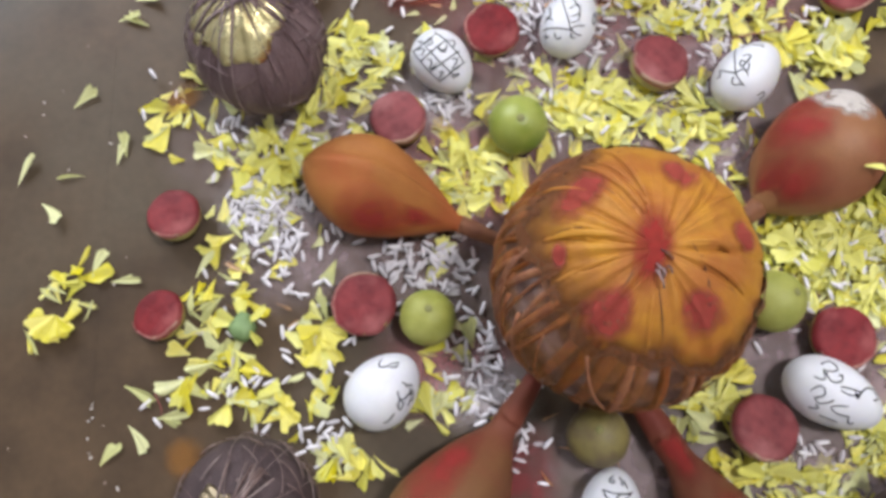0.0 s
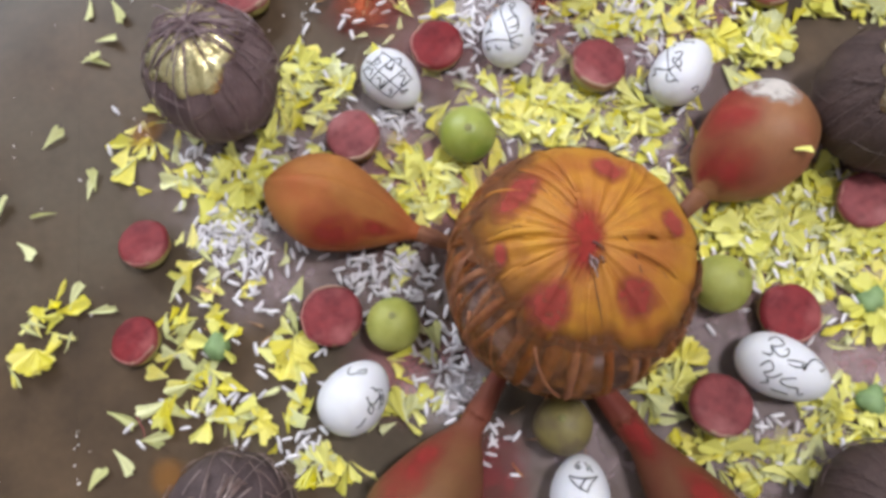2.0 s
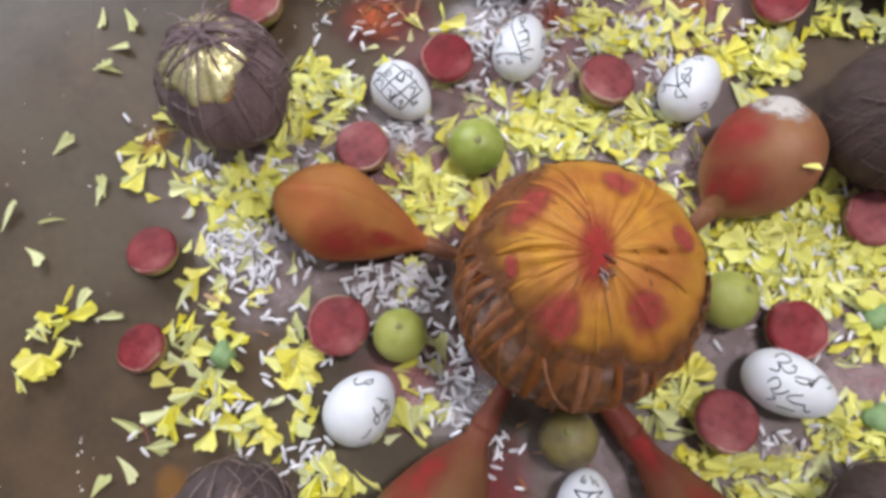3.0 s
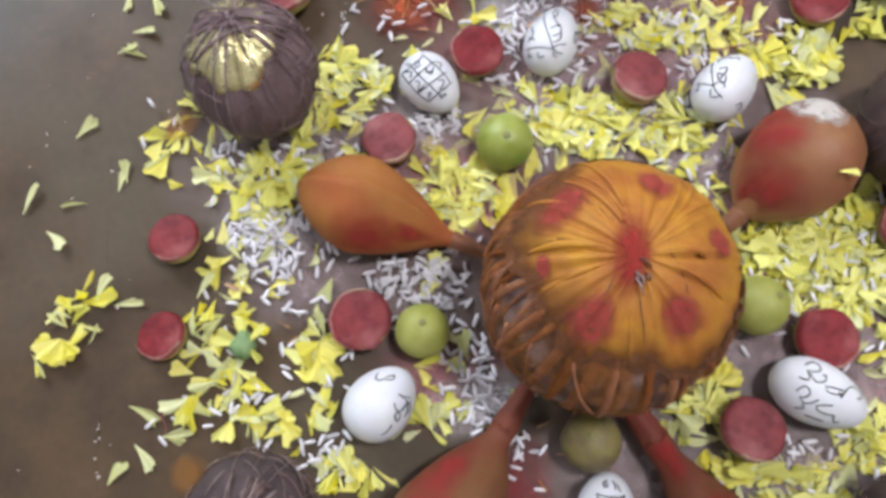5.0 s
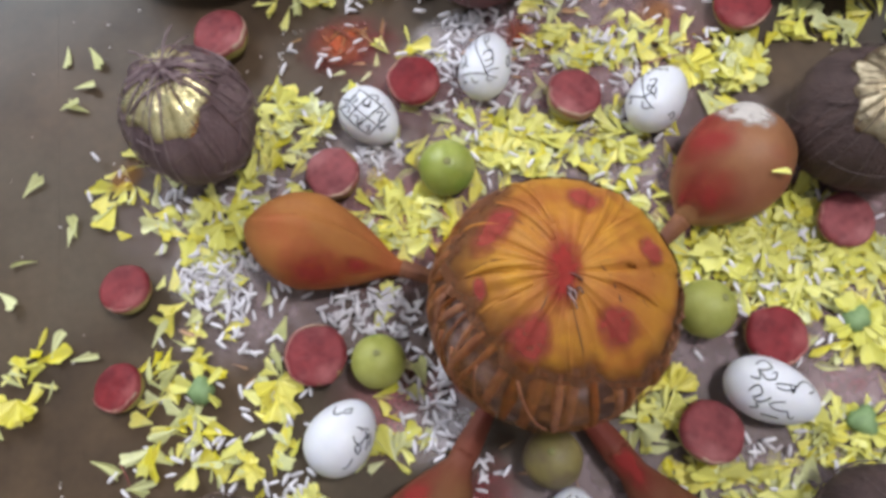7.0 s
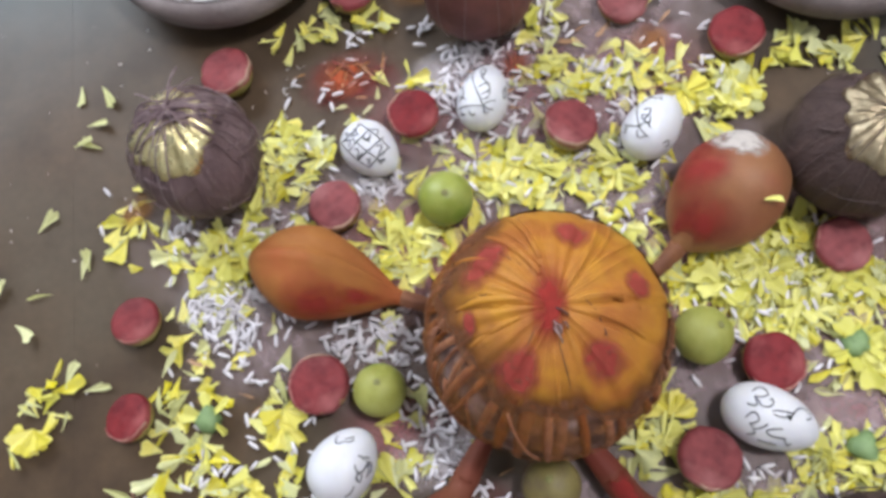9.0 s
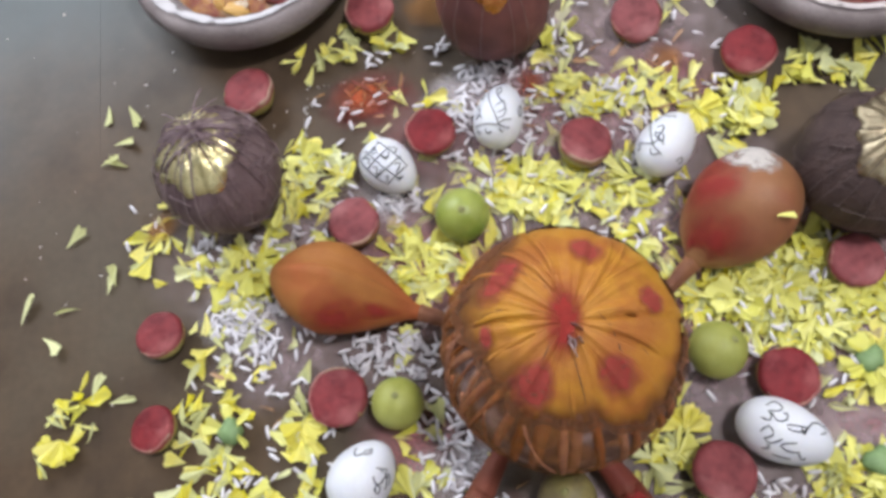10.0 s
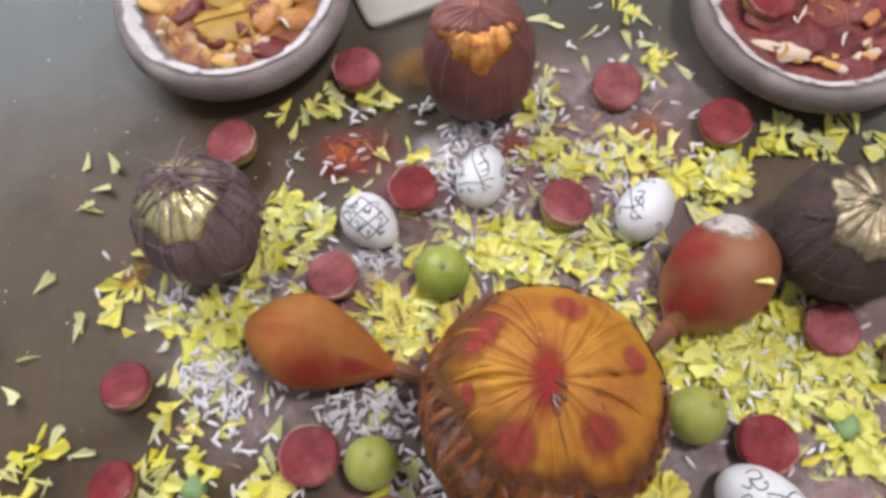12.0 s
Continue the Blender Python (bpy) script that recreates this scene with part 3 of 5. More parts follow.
def wound_coconut(x, y, a, h, turn, foil, foil_label, cap, lean, threads, yarn, label, seed, cross=10, tangle=0, across=0.0):
    """A coconut wound with dark thread over a foil cap. cap: angle the foil reaches down; lean: which way it slips; tangle: fine threads criss-cross on the flank; across: heading of the crown cords."""
    cord = M_CORD if yarn is M_DARKER else M_GLOSSY_CORD if yarn in (M_PLUM, M_MAROON) else M_THREAD_D
    c = h * 0.53
    zc = h - c
    low = math.acos(-zc / c) - 0.02
    ob = empty("coconut", pose(x, y, 0, 0, 0, turn))
    tagged(ob, label, "coconut", "wound coconuts")
    rng = random.Random(seed)

    def surf(th, ph, lift=0.0):
        p = ball_point(a, c, zc, th, ph)
        k = 1 + 0.035 * noise.noise(Vector((2 * math.cos(th) + seed, 2 * math.sin(th), 2 * ph))) + (0.007 if yarn is M_DARK else 0.003) * math.sin(17 * th + seed + 1.5 * math.sin(3 * th + 2 * ph)) * min(1, ph) + 0.012 * noise.noise(Vector((7 * math.cos(th) + seed, 7 * math.sin(th), 6 * ph)))
        ctr = Vector((0, 0, zc))
        q = ctr + (p - ctr) * k
        return q + (q - ctr).normalized() * lift

    cols, rows = 64, 18
    verts = [surf(2 * math.pi * j / cols, 0.02 + (low - 0.02) * i / (rows - 1), -0.0012) for i in range(rows) for j in range(cols)]
    faces = grid_faces(rows, cols) + [tuple((rows - 1) * cols + j for j in range(cols)), tuple(range(cols))[::-1]]
    part("body", mesh_of("body", verts, faces, yarn), ob, "body closely wound in dark yarn")

    def rim(th):
        return cap + 0.22 * math.cos(th - lean) + 0.06 * math.sin(4 * th + seed) + 0.05 * math.sin(9 * th)

    verts = []
    cols, rows = 72, 12
    for i in range(rows):
        for j in range(cols):
            th = 2 * math.pi * j / cols
            ph = 0.02 + (rim(th) - 0.02) * i / (rows - 1)
            crumple = 0.0016 * noise.noise(Vector((9 * math.cos(th), 9 * math.sin(th), 5 * ph + seed)))
            crumple += 0.0011 * math.sin(23 * th + 2 * math.sin(3 * th)) * min(1, ph / 0.3)
            verts.append(surf(th, ph, 0.0014 + crumple - 0.002 * (i == rows - 1)))
    faces = grid_faces(rows, cols) + [tuple(range(cols))[::-1]]
    part("foil_cap", mesh_of("foil_cap", verts, faces, foil), ob, foil_label)
    if yarn is M_MAROON:
        verts = []
        for i in range(10):
            for j in range(120):
                th = 2 * math.pi * j / 120
                ph = 0.01 + (0.76 - 0.44 * math.cos(th + radians(105)) + 0.06 * math.sin(3 * th + 1) + 0.02 * math.sin(11 * th)) * i / 9
                verts.append(surf(th, ph, 0.0036 + 0.0007 * math.sin(19 * th + 2 * math.sin(2 * th)) * min(1, i / 3) - 0.0022 * (i == 9)))
        part("crown_cloth", mesh_of("crown_cloth", verts, grid_faces(10, 120) + [tuple(range(120))[::-1]], M_CROWN), ob, "rust-brown cloth pleated together at the crown")
    for i in range(threads):
        th0 = 2 * math.pi * (i + rng.uniform(-0.45, 0.45)) / threads
        sway, off = rng.uniform(-0.16, 0.16), rng.uniform(0.0, 0.16)
        pts = []
        for k in range(15):
            ph = off * 0.5 + (2.2 - off) * k / 14
            pts.append(surf(th0 + sway * ph * 0.5, ph, 0.0008 + 0.0014 * max(0, 1 - ph / 0.9) + 0.003 * max(0, 0.35 - ph)))
        fine = 1.0 if yarn is M_DARK else 0.5
        part("thread", mesh_of("thread", *tube(pts, fine * rng.uniform(0.0004, 0.0008), 5), cord), ob)
    for i in range(cross):
        d = across + rng.gauss(0, 0.38)
        off = rng.gauss(0, 0.007)
        pts = []
        for k in range(9):
            u = (k / 8 - 0.5) * 1.35 * a
            px, py = u * math.cos(d) - off * math.sin(d), u * math.sin(d) + off * math.cos(d)
            rr = min(0.97, math.hypot(px, py) / a)
            pts.append(surf(math.atan2(py, px), math.asin(rr), 0.0042 - 0.002 * abs(k / 4 - 1)))
        part("thread", mesh_of("thread", *tube(pts, rng.uniform(0.0007, 0.0012), 5), cord), ob)
    # frayed ends: some stick out of the crown, some lie loose on the flank
    for i in range(cross):
        d, l = rng.uniform(0, 6.28), rng.uniform(0.018, 0.040)
        pts = [Vector((math.cos(d) * l * u, math.sin(d) * l * u, h + 0.004 + 0.006 * math.sin(2.6 * u) - 0.10 * l * u * u)) for u in (0.1, 0.3, 0.5, 0.7, 0.85, 1.0)]
        part("loose_end", mesh_of("loose_end", *tube(pts, rng.uniform(0.0005, 0.0009), 5), cord), ob)
    for i in range(tangle):
        th0, ph0, dth, dph = rng.uniform(0, 6.28), rng.uniform(0.75, 1.8), rng.uniform(-0.75, 0.75), rng.uniform(-0.4, 0.5)
        pts = [surf(th0 + dth * u, ph0 + dph * u, 0.0010 + 0.002 * u * (1 - u)) for u in (0, 0.2, 0.4, 0.6, 0.8, 1.0)]
        part("loose_end", mesh_of("loose_end", *tube(pts, rng.uniform(0.0003, 0.0007), 4), M_GLOSSY_CORD if i % 5 == 0 and cord is M_THREAD_D else cord), ob)
    return ob


GOLD_TXT = "crumpled gold foil over the crown"
leaning = wound_coconut(-0.078, 0.192, 0.0515, 0.118, 0, M_GOLD, GOLD_TXT, 0.75, radians(235), 26, M_DARK, "small coconut wound in maroon thread, gold foil on its crown", 1.0, 13, 45, -0.1)
leaning.matrix_basis = pose(-0.076, 0.190, 0.002, -8, 2, 0)
wound_coconut(0.452, 0.115, 0.058, 0.108, 40, M_GOLD_DULL, GOLD_TXT, 0.80, radians(-60), 24, M_DARKER, "small coconut wound in maroon thread, wide gold foil crown", 2.0, 0, 12)
wound_coconut(0.181, 0.321, 0.052, 0.127, 15, M_COPPER, "crumpled orange foil below the crown cloth", 0.65, radians(-110), 14, M_MAROON, "small coconut in maroon cloth with orange foil crown", 3.0, 0, 0)
wound_coconut(-0.078, -0.144, 0.049, 0.092, 75, M_GOLD_DULL, GOLD_TXT, 0.48, radians(150), 10, M_PLUM, "small coconut wound in tangled glossy maroon thread", 4.0, 8, 45)
wound_coconut(0.385, -0.187, 0.052, 0.098, 20, M_COPPER, "crumpled orange foil over the crown", 0.55, radians(-20), 26, M_DARKER, "small coconut wound in dark thread with orange foil", 5.0, 6, 16)


# ---- gourds round the large coconut ----
def gourd(tail, tip, radius, length_up, mat, seed, label, crease=True, ash=0.0, flat=0.92, blunt=1.6, neck=0.17, reds=(), end=0.5):
    """A pear-shaped gourd lying with its stalk at tip; tail: the place of its broad end."""
    tail, tip = Vector((*tail, 0)), Vector((*tip, 0))
    d = tip - tail
    L = d.length
    ob = empty("gourd", pose(tail.x, tail.y, 0, 0, 0, math.degrees(math.atan2(d.y, d.x))))
    tagged(ob, label, "gourd", "gourds round the coconut")

    def prof(u):
        bulb = max(0, 1 - ((u - 0.34) / (0.34 if u < 0.34 else 0.46)) ** 2) ** end if u < 0.8 else 0
        if u > 0.34:
            s = (u - 0.34) / 0.46
            bulb = max(neck, 1 - 0.95 * s ** blunt) if s < 1 else neck
        return radius * bulb

    rows, cols = 34, 40

    def at(u, b):
        r = max(prof(u), 0.0008)
        k = 1 + (0.03 if crease else 0.085) * noise.noise(Vector((u * 5 + seed, 1.4 * math.cos(b), 1.4 * math.sin(b))))
        zc = radius * flat if u <= 0.34 else radius * flat + (0.012 - radius * flat) * ((u - 0.34) / 0.66) ** 1.1
        zc += length_up * (0.34 - u)
        pinch = 0.0
        if crease:
            pinch = (-0.21 * math.exp(-((b - 1.12 + 0.5 * (u - 0.3)) / 0.12) ** 2) + 0.15 * math.exp(-((b - 1.42 + 0.5 * (u - 0.3)) / 0.17) ** 2)) * min(1, u / 0.08)
        rr = r * (k + pinch)
        return Vector((u * L, rr * math.cos(b), max(0.0006, zc + flat * rr * math.sin(b))))

    us = [0.001 + 0.80 * (i / (rows - 1)) ** 1.25 for i in range(rows)]
    verts = [at(u, 2 * math.pi * j / cols) for u in us for j in range(cols)]
    faces = grid_faces(rows, cols) + [tuple(range(cols))[::-1], tuple((rows - 1) * cols + j for j in range(cols))]
    flesh = part("flesh", mesh_of("flesh", verts, faces, mat), ob)
    us = [0.79 + 0.21 * i / 9 for i in range(10)]
    verts = []
    for i, u in enumerate(us):
        for j in range(16):
            p, q = at(min(u, 0.80), 2 * math.pi * j / 16), at(u, 0)
            mid = Vector((u * L, 0, (at(u, math.pi / 2).z + at(u, -math.pi / 2).z) / 2))
            b = 2 * math.pi * j / 16
            r = radius * (neck + (0.0 if neck > 0.2 else 0.02)) * (1 - 0.35 * i / 9) * (1 + 0.08 * math.sin(5 * b))
            verts.append(Vector((mid.x, r * math.cos(b), max(0.0006, mid.z + r * math.sin(b)))))
    faces = grid_faces(10, 16) + [tuple(range(16))[::-1], tuple(9 * 16 + j for j in range(16))]
    part("stalk", mesh_of("stalk", verts, faces, mat if neck > 0.2 else M_STALK), ob, "fibrous stalk")
    if ash:
        def ash_at(p, q, lift=0.0009):
            v = at(max(0.004, 0.16 + 0.20 * p), ash + 0.95 * q)
            return v + (v - Vector((v.x, 0, radius * flat))).normalized() * lift
        part("ash_smear", patch("ash_smear", ash_at, P_ASH, 10, 36), flesh, "patch of dry white ash")
    for u0, b0, du, db in reds:
        def red_at(p, q):
            v = at(min(0.79, max(0.004, u0 + du * p)), b0 + db * q)
            return v + (v - Vector((v.x, 0, radius * flat))).normalized() * 0.0007
        part("powder_patch", patch("powder_patch", red_at, P_RED, 10, 36), flesh, "patch of rubbed-in red powder")
    return ob


gourd((-0.044, 0.109), (0.108, 0.045), 0.039, 0.0, M_GOURD, 1.0, "orange-dyed gourd with a creased skin lying on petals", blunt=1.45, end=0.72, reds=((0.44, 2.35, 0.20, 0.75), (0.62, 2.1, 0.10, 0.4)))
gourd((0.389, 0.130), (0.281, 0.046), 0.0425, 0.0, M_GOURD_RED, 2.0, "red and orange gourd with a white ash patch", crease=False, ash=2.25, blunt=2.6, reds=((0.46, 2.3, 0.22, 0.7), (0.66, 1.5, 0.16, 0.9), (0.74, 2.2, 0.14, 0.7), (0.3, 2.7, 0.14, 0.5)))
gourd((0.022, -0.205), (0.128, -0.060), 0.041, 0.0, M_GOURD_DULL, 3.0, "dull orange gourd smeared with red powder", crease=False, neck=0.26, reds=((0.50, 0.9, 0.2, 0.6), (0.25, 1.9, 0.2, 0.6), (0.2, 1.2, 0.2, 0.8)))
gourd((0.300, -0.250), (0.196, -0.066), 0.031, 0.0, M_GOURD_DULL, 4.0, "dull orange gourd with a dark red neck", crease=False, neck=0.36, reds=((0.74, 1.5, 0.12, 0.9), (0.45, 1.9, 0.16, 0.6)))


# ---- eggs ----
def egg_radius(u, L, W):
    """Half width of an egg at u along its axis from -L/2 (broad) to L/2 (narrow)."""
    s = max(-1, min(1, 2 * u / L))
    return W / 2 * math.sqrt(max(0, 1 - s * s)) * (1 - 0.13 * s)


def bow_mark(u0, v0, u1, v1, u2, v2):
    """A short pen stroke in millimetres, bowed from its start through a middle place to its end."""
    out = []
    for i in range(9):
        w = i / 8
        a, b, c = 2 * (w - 0.5) * (w - 1), -4 * w * (w - 1), 2 * w * (w - 0.5)
        out.append(((a * u0 + b * u1 + c * u2) / 1000, (a * v0 + b * v1 + c * v2) / 1000))
    return out


def egg(x, y, turn, L, W, marks, label):
    ob = empty("egg", pose(x, y, W / 2 * 1.0, 0, 0, turn))
    tagged(ob, label, "egg", "eggs with marker writing")
    rows, cols = 26, 36
    verts = []
    for i in range(rows):
        u = -L / 2 * math.cos(math.pi * (0.01 + 0.98 * i / (rows - 1)))
        r = egg_radius(u, L, W)
        verts += [Vector((u, r * math.cos(2 * math.pi * j / cols), r * math.sin(2 * math.pi * j / cols))) for j in range(cols)]
    faces = grid_faces(rows, cols) + [tuple(range(cols))[::-1], tuple((rows - 1) * cols + j for j in range(cols))]
    shell = part("shell", mesh_of("shell", verts, faces, M_EGG), ob)
    for mk in marks:
        pts = []
        for u, v in mk:
            r = egg_radius(u, L, W)
            b = v / (W / 2)
            pts.append(Vector((u, r * math.sin(b), r * math.cos(b))))
        part("pen_stroke", mesh_of("pen_stroke", *tube(pts, 0.0006, 4), M_INK), shell, "thin black pen stroke")
    return ob


def written(*strokes):
    return [bow_mark(*k) for k in strokes]


# a square of nine fields, with a small sign in each
grid_marks = written((-18, -20, -5, -19, 15, -21), (-18, -7, 1, -7.5, 20, -6.5), (-17, 8, -1, 8, 16, 12), (-18, -20, -14, -6, -15, 8), (-6, -19, -4.4, -6, -4.3, 10), (4.6, -20, 8, -5, 7.9, 13), (15, -21, 17, -6, 16.5, 14))
grid_marks += written((-14.6, -14.3, -10.3, -10, -8.4, -14.9), (-14.8, -1.1, -10.5, -5.2, -8.8, -0.3), (-11.7, -2.5, -12.1, 0.4, -14.8, -1.1), (-4.2, 0.8, -0.5, -1.4, 1.2, 3.2), (-1.1, 6.2, 2.5, -0.1, -4.7, 0.2), (-2.1, -13.2, 1, -11.4, 3.4, -17.4), (3.4, -17.4, 5.3, -14.6, 4.7, -9.9))
grid_marks += written((-3.1, 10.1, -0.2, 14.1, 3, 9), (10.3, 1.7, 12.8, 6.4, 15.5, -2.6), (15.5, -2.6, 17.5, -0.5, 17, 7), (10.9, -14.7, 12.8, -11.6, 13.5, -18), (19, -9, 21, 0, 20.5, -10), (-20.4, -11, -19, -9, -16.8, -9))
egg(0.066, 0.193, -52, 0.057, 0.045, grid_marks, "white egg with an inked grid of small marks")
egg(0.170, 0.224, 67, 0.061, 0.044, written((24, 12, 25, 15, 23, 20), (23, 20, 4, 10, -16.4, -4.8), (15.8, 7.5, 20, 6, 18.3, 2.3), (18.3, 2.3, 11.8, 2.7, 15.8, 7.5), (12.4, 4.8, 7.5, 1.2, 4.3, -3.8), (-1.5, 2.4, 2.7, -0.3, 3.9, -4.9), (-6.9, -0.9, -2, -5.9, 3.6, -4.1), (-11.8, -2.7, -7.6, -7, -1.6, -6.6),
    (-16.4, -4.8, -12, -8.1, -8.9, -14.1), (-16.4, -4.8, -17.3, -10.4, -15.9, -16), (-19, 24, -18.5, 13, -17, -5.2), (-21.5, 20, -24, 22, -23.5, 16)) + written((-21.5, 8.6, -24.5, 6, -23, 1.1), (-18.2, -6.6, -20.9, -8.8, -19.5, -12.4), (10, 17, 9, 21, 5.4, 18), (0.4, 22, -8.4, 16.6, -13, 22), (-10.1, 20.6, -10.8, 16.9, -12.7, 13.4), (9, -22, 3, -25, -2.2, -23), (-2.2, -23, 2, -20, 9, -22)), "white egg with long pen strokes, standing among rice")
egg(0.307, 0.171, 46, 0.062, 0.046, written((5, 25, -5.4, 17, -16.1, 8.6), (6.2, 20.8, 14.4, 19, 14.2, 12.9), (14.2, 12.9, 18.2, 9.1, 15.3, 6.7), (-1.2, 12.9, 2.3, 8.5, -2.7, 6.8), (-2.7, 6.8, -10, 7.7, -5.8, 11.4), (-5.8, 11.4, -5.2, 7.6, -4.6, 5.5), (-9.6, 7.2, -10.3, 2.2, -5, 4.4), (-16.7, 25, -17.2, 17.8, -16.4, 8.4),
    (-16.7, 25, -21, 22, -22, 26), (-16.4, 8.4, -11.3, 5.1, -12.8, -0.8), (-16.4, 8.4, -19, 1.2, -19.6, -4.6), (-19, 8.3, -23.2, 4.4, -19.4, -2.5), (-16.1, -19.9, -11.1, -21, -11.5, -24), (-11.5, -24, -12.3, -26, -15.4, -24.5)), "white egg with a line of pen strokes near petals")
egg(0.015, -0.066, 45, 0.062, 0.050, written((15.7, 20.7, 11.4, 14.2, 16.1, 9.9), (16.1, 9.9, 19.3, 4.3, 22.6, 7.9), (17.5, 11.2, 20.8, 8.6, 22.6, 7.9), (14.1, -9.3, 15.3, -12.8, 13.8, -15.6), (14.8, -14.6, 17, -17.9, 17.2, -22), (7.9, -10.7, 5.1, -16.6, 9.2, -21.2), (15.1, -18.3, 11.8, -24, 4.7, -27), (7.8, -20, 14.3, -22, 15.1, -26),
    (11.4, -22, 14, -27, 8.5, -29), (1.3, -16.9, -0.5, -22.4, 4.6, -21.3), (4.6, -21.3, 3.7, -16.8, -0.3, -19.8), (-15.2, -20.9, -12, -22.2, -5.1, -20.5)), "mostly bare white egg with strokes on one side")
egg(0.340, -0.078, -31, 0.072, 0.047, written((-21.8, 13.5, -16.1, 19.5, -11, 13.4), (-11, 13.4, -14.5, 9.8, -19.8, 8.7), (-19.8, 8.7, -17.5, 1.5, -23.3, 0.9), (-17.7, 7.3, -12.8, 2.4, -7, 5.4), (-7, 5.4, -7.3, 10.1, -9.8, 8.7), (-21, -11.1, -17.5, -4.2, -13.2, -7), (-13.2, -7, -13.3, -10.5, -17.1, -13.7), (-17.1, -13.7, -11.9, -15.6, -5.9, -8.9),
    (-13.8, -18.4, -10.8, -19.8, -15.3, -24), (-6.8, -25, -0.7, -24, 6, -23.6)) + written((-6, 1.3, -2.8, 3, 9.2, 6.2), (9.2, 6.2, 3.3, 0.3, -5.1, -0.4), (6.3, 0.4, 9, 6.9, 10.7, 10.9), (4.3, 3.9, 7.2, 0.1, 8, 4.6), (10.7, 10.9, 16.9, 17, 24, 17), (19.4, 7.7, 21.2, 9.1, 23.9, 14), (4.4, -8.1, -4.7, -13.5, 0.6, -16.5), (0.6, -16.5, 4.6, -16, 9, -14.9), (9, -14.9, 12.4, -20.9, 15.2, -18.8)), "large white egg with two rows of pen strokes")
egg(0.176, -0.153, 80, 0.057, 0.044, written((23, 5, 20, 9, 18, 5), (18, 5, 20, 4, 20, 7), (23, -2, 20, -4, 17, -4), (21, -7, 18, -8, 16, -9), (13, 13, 12, 0, 14, -13), (14, -13, 8, -5, 3, -3), (3, -3, 7, 6, 13, 13), (13, -3, 9, 1, 4, 3)), "white egg with pen strokes beside the red powder")


# ---- limes ----
def lime(x, y, d, tilt, turn, mat, label):
    ob = empty("lime", pose(x, y, d * 0.49, tilt, 0, turn))
    tagged(ob, label, "lime", "whole limes")
    r = d / 2
    prof = [(0.0009, -r * 0.99)] + [(r * math.sin(a), -r * math.cos(a) * 0.98) for a in [0.15 + 2.62 * i / 18 for i in range(19)]]
    prof += [(r * 0.27, r * 0.945), (r * 0.19, r * 0.975), (r * 0.13, r * 0.97)]
    rind = part("rind", mesh_of("rind", *lathe(prof, 32, 0.035, x * 50), mat), ob)
    part("stem_scar", mesh_of("stem_scar", *lathe([(r * 0.10, r * 0.95), (r * 0.13, r * 1.0), (r * 0.07, r * 1.03), (r * 0.02, r * 1.0)], 12), M_STEM), rind)
    return ob


lime(0.124, 0.137, 0.047, 8, 10, M_LIME_GREEN, "whole green lime among yellow petals")
lime(0.049, -0.013, 0.043, 12, 160, M_LIME, "whole yellow-green lime beside a cut one")
lime(0.307, -0.009, 0.046, 25, 110, M_LIME, "whole yellow-green lime beside the coconut")
lime(0.170, -0.103, 0.045, 15, 200, M_LIME_OLD, "old brownish lime between two gourds")


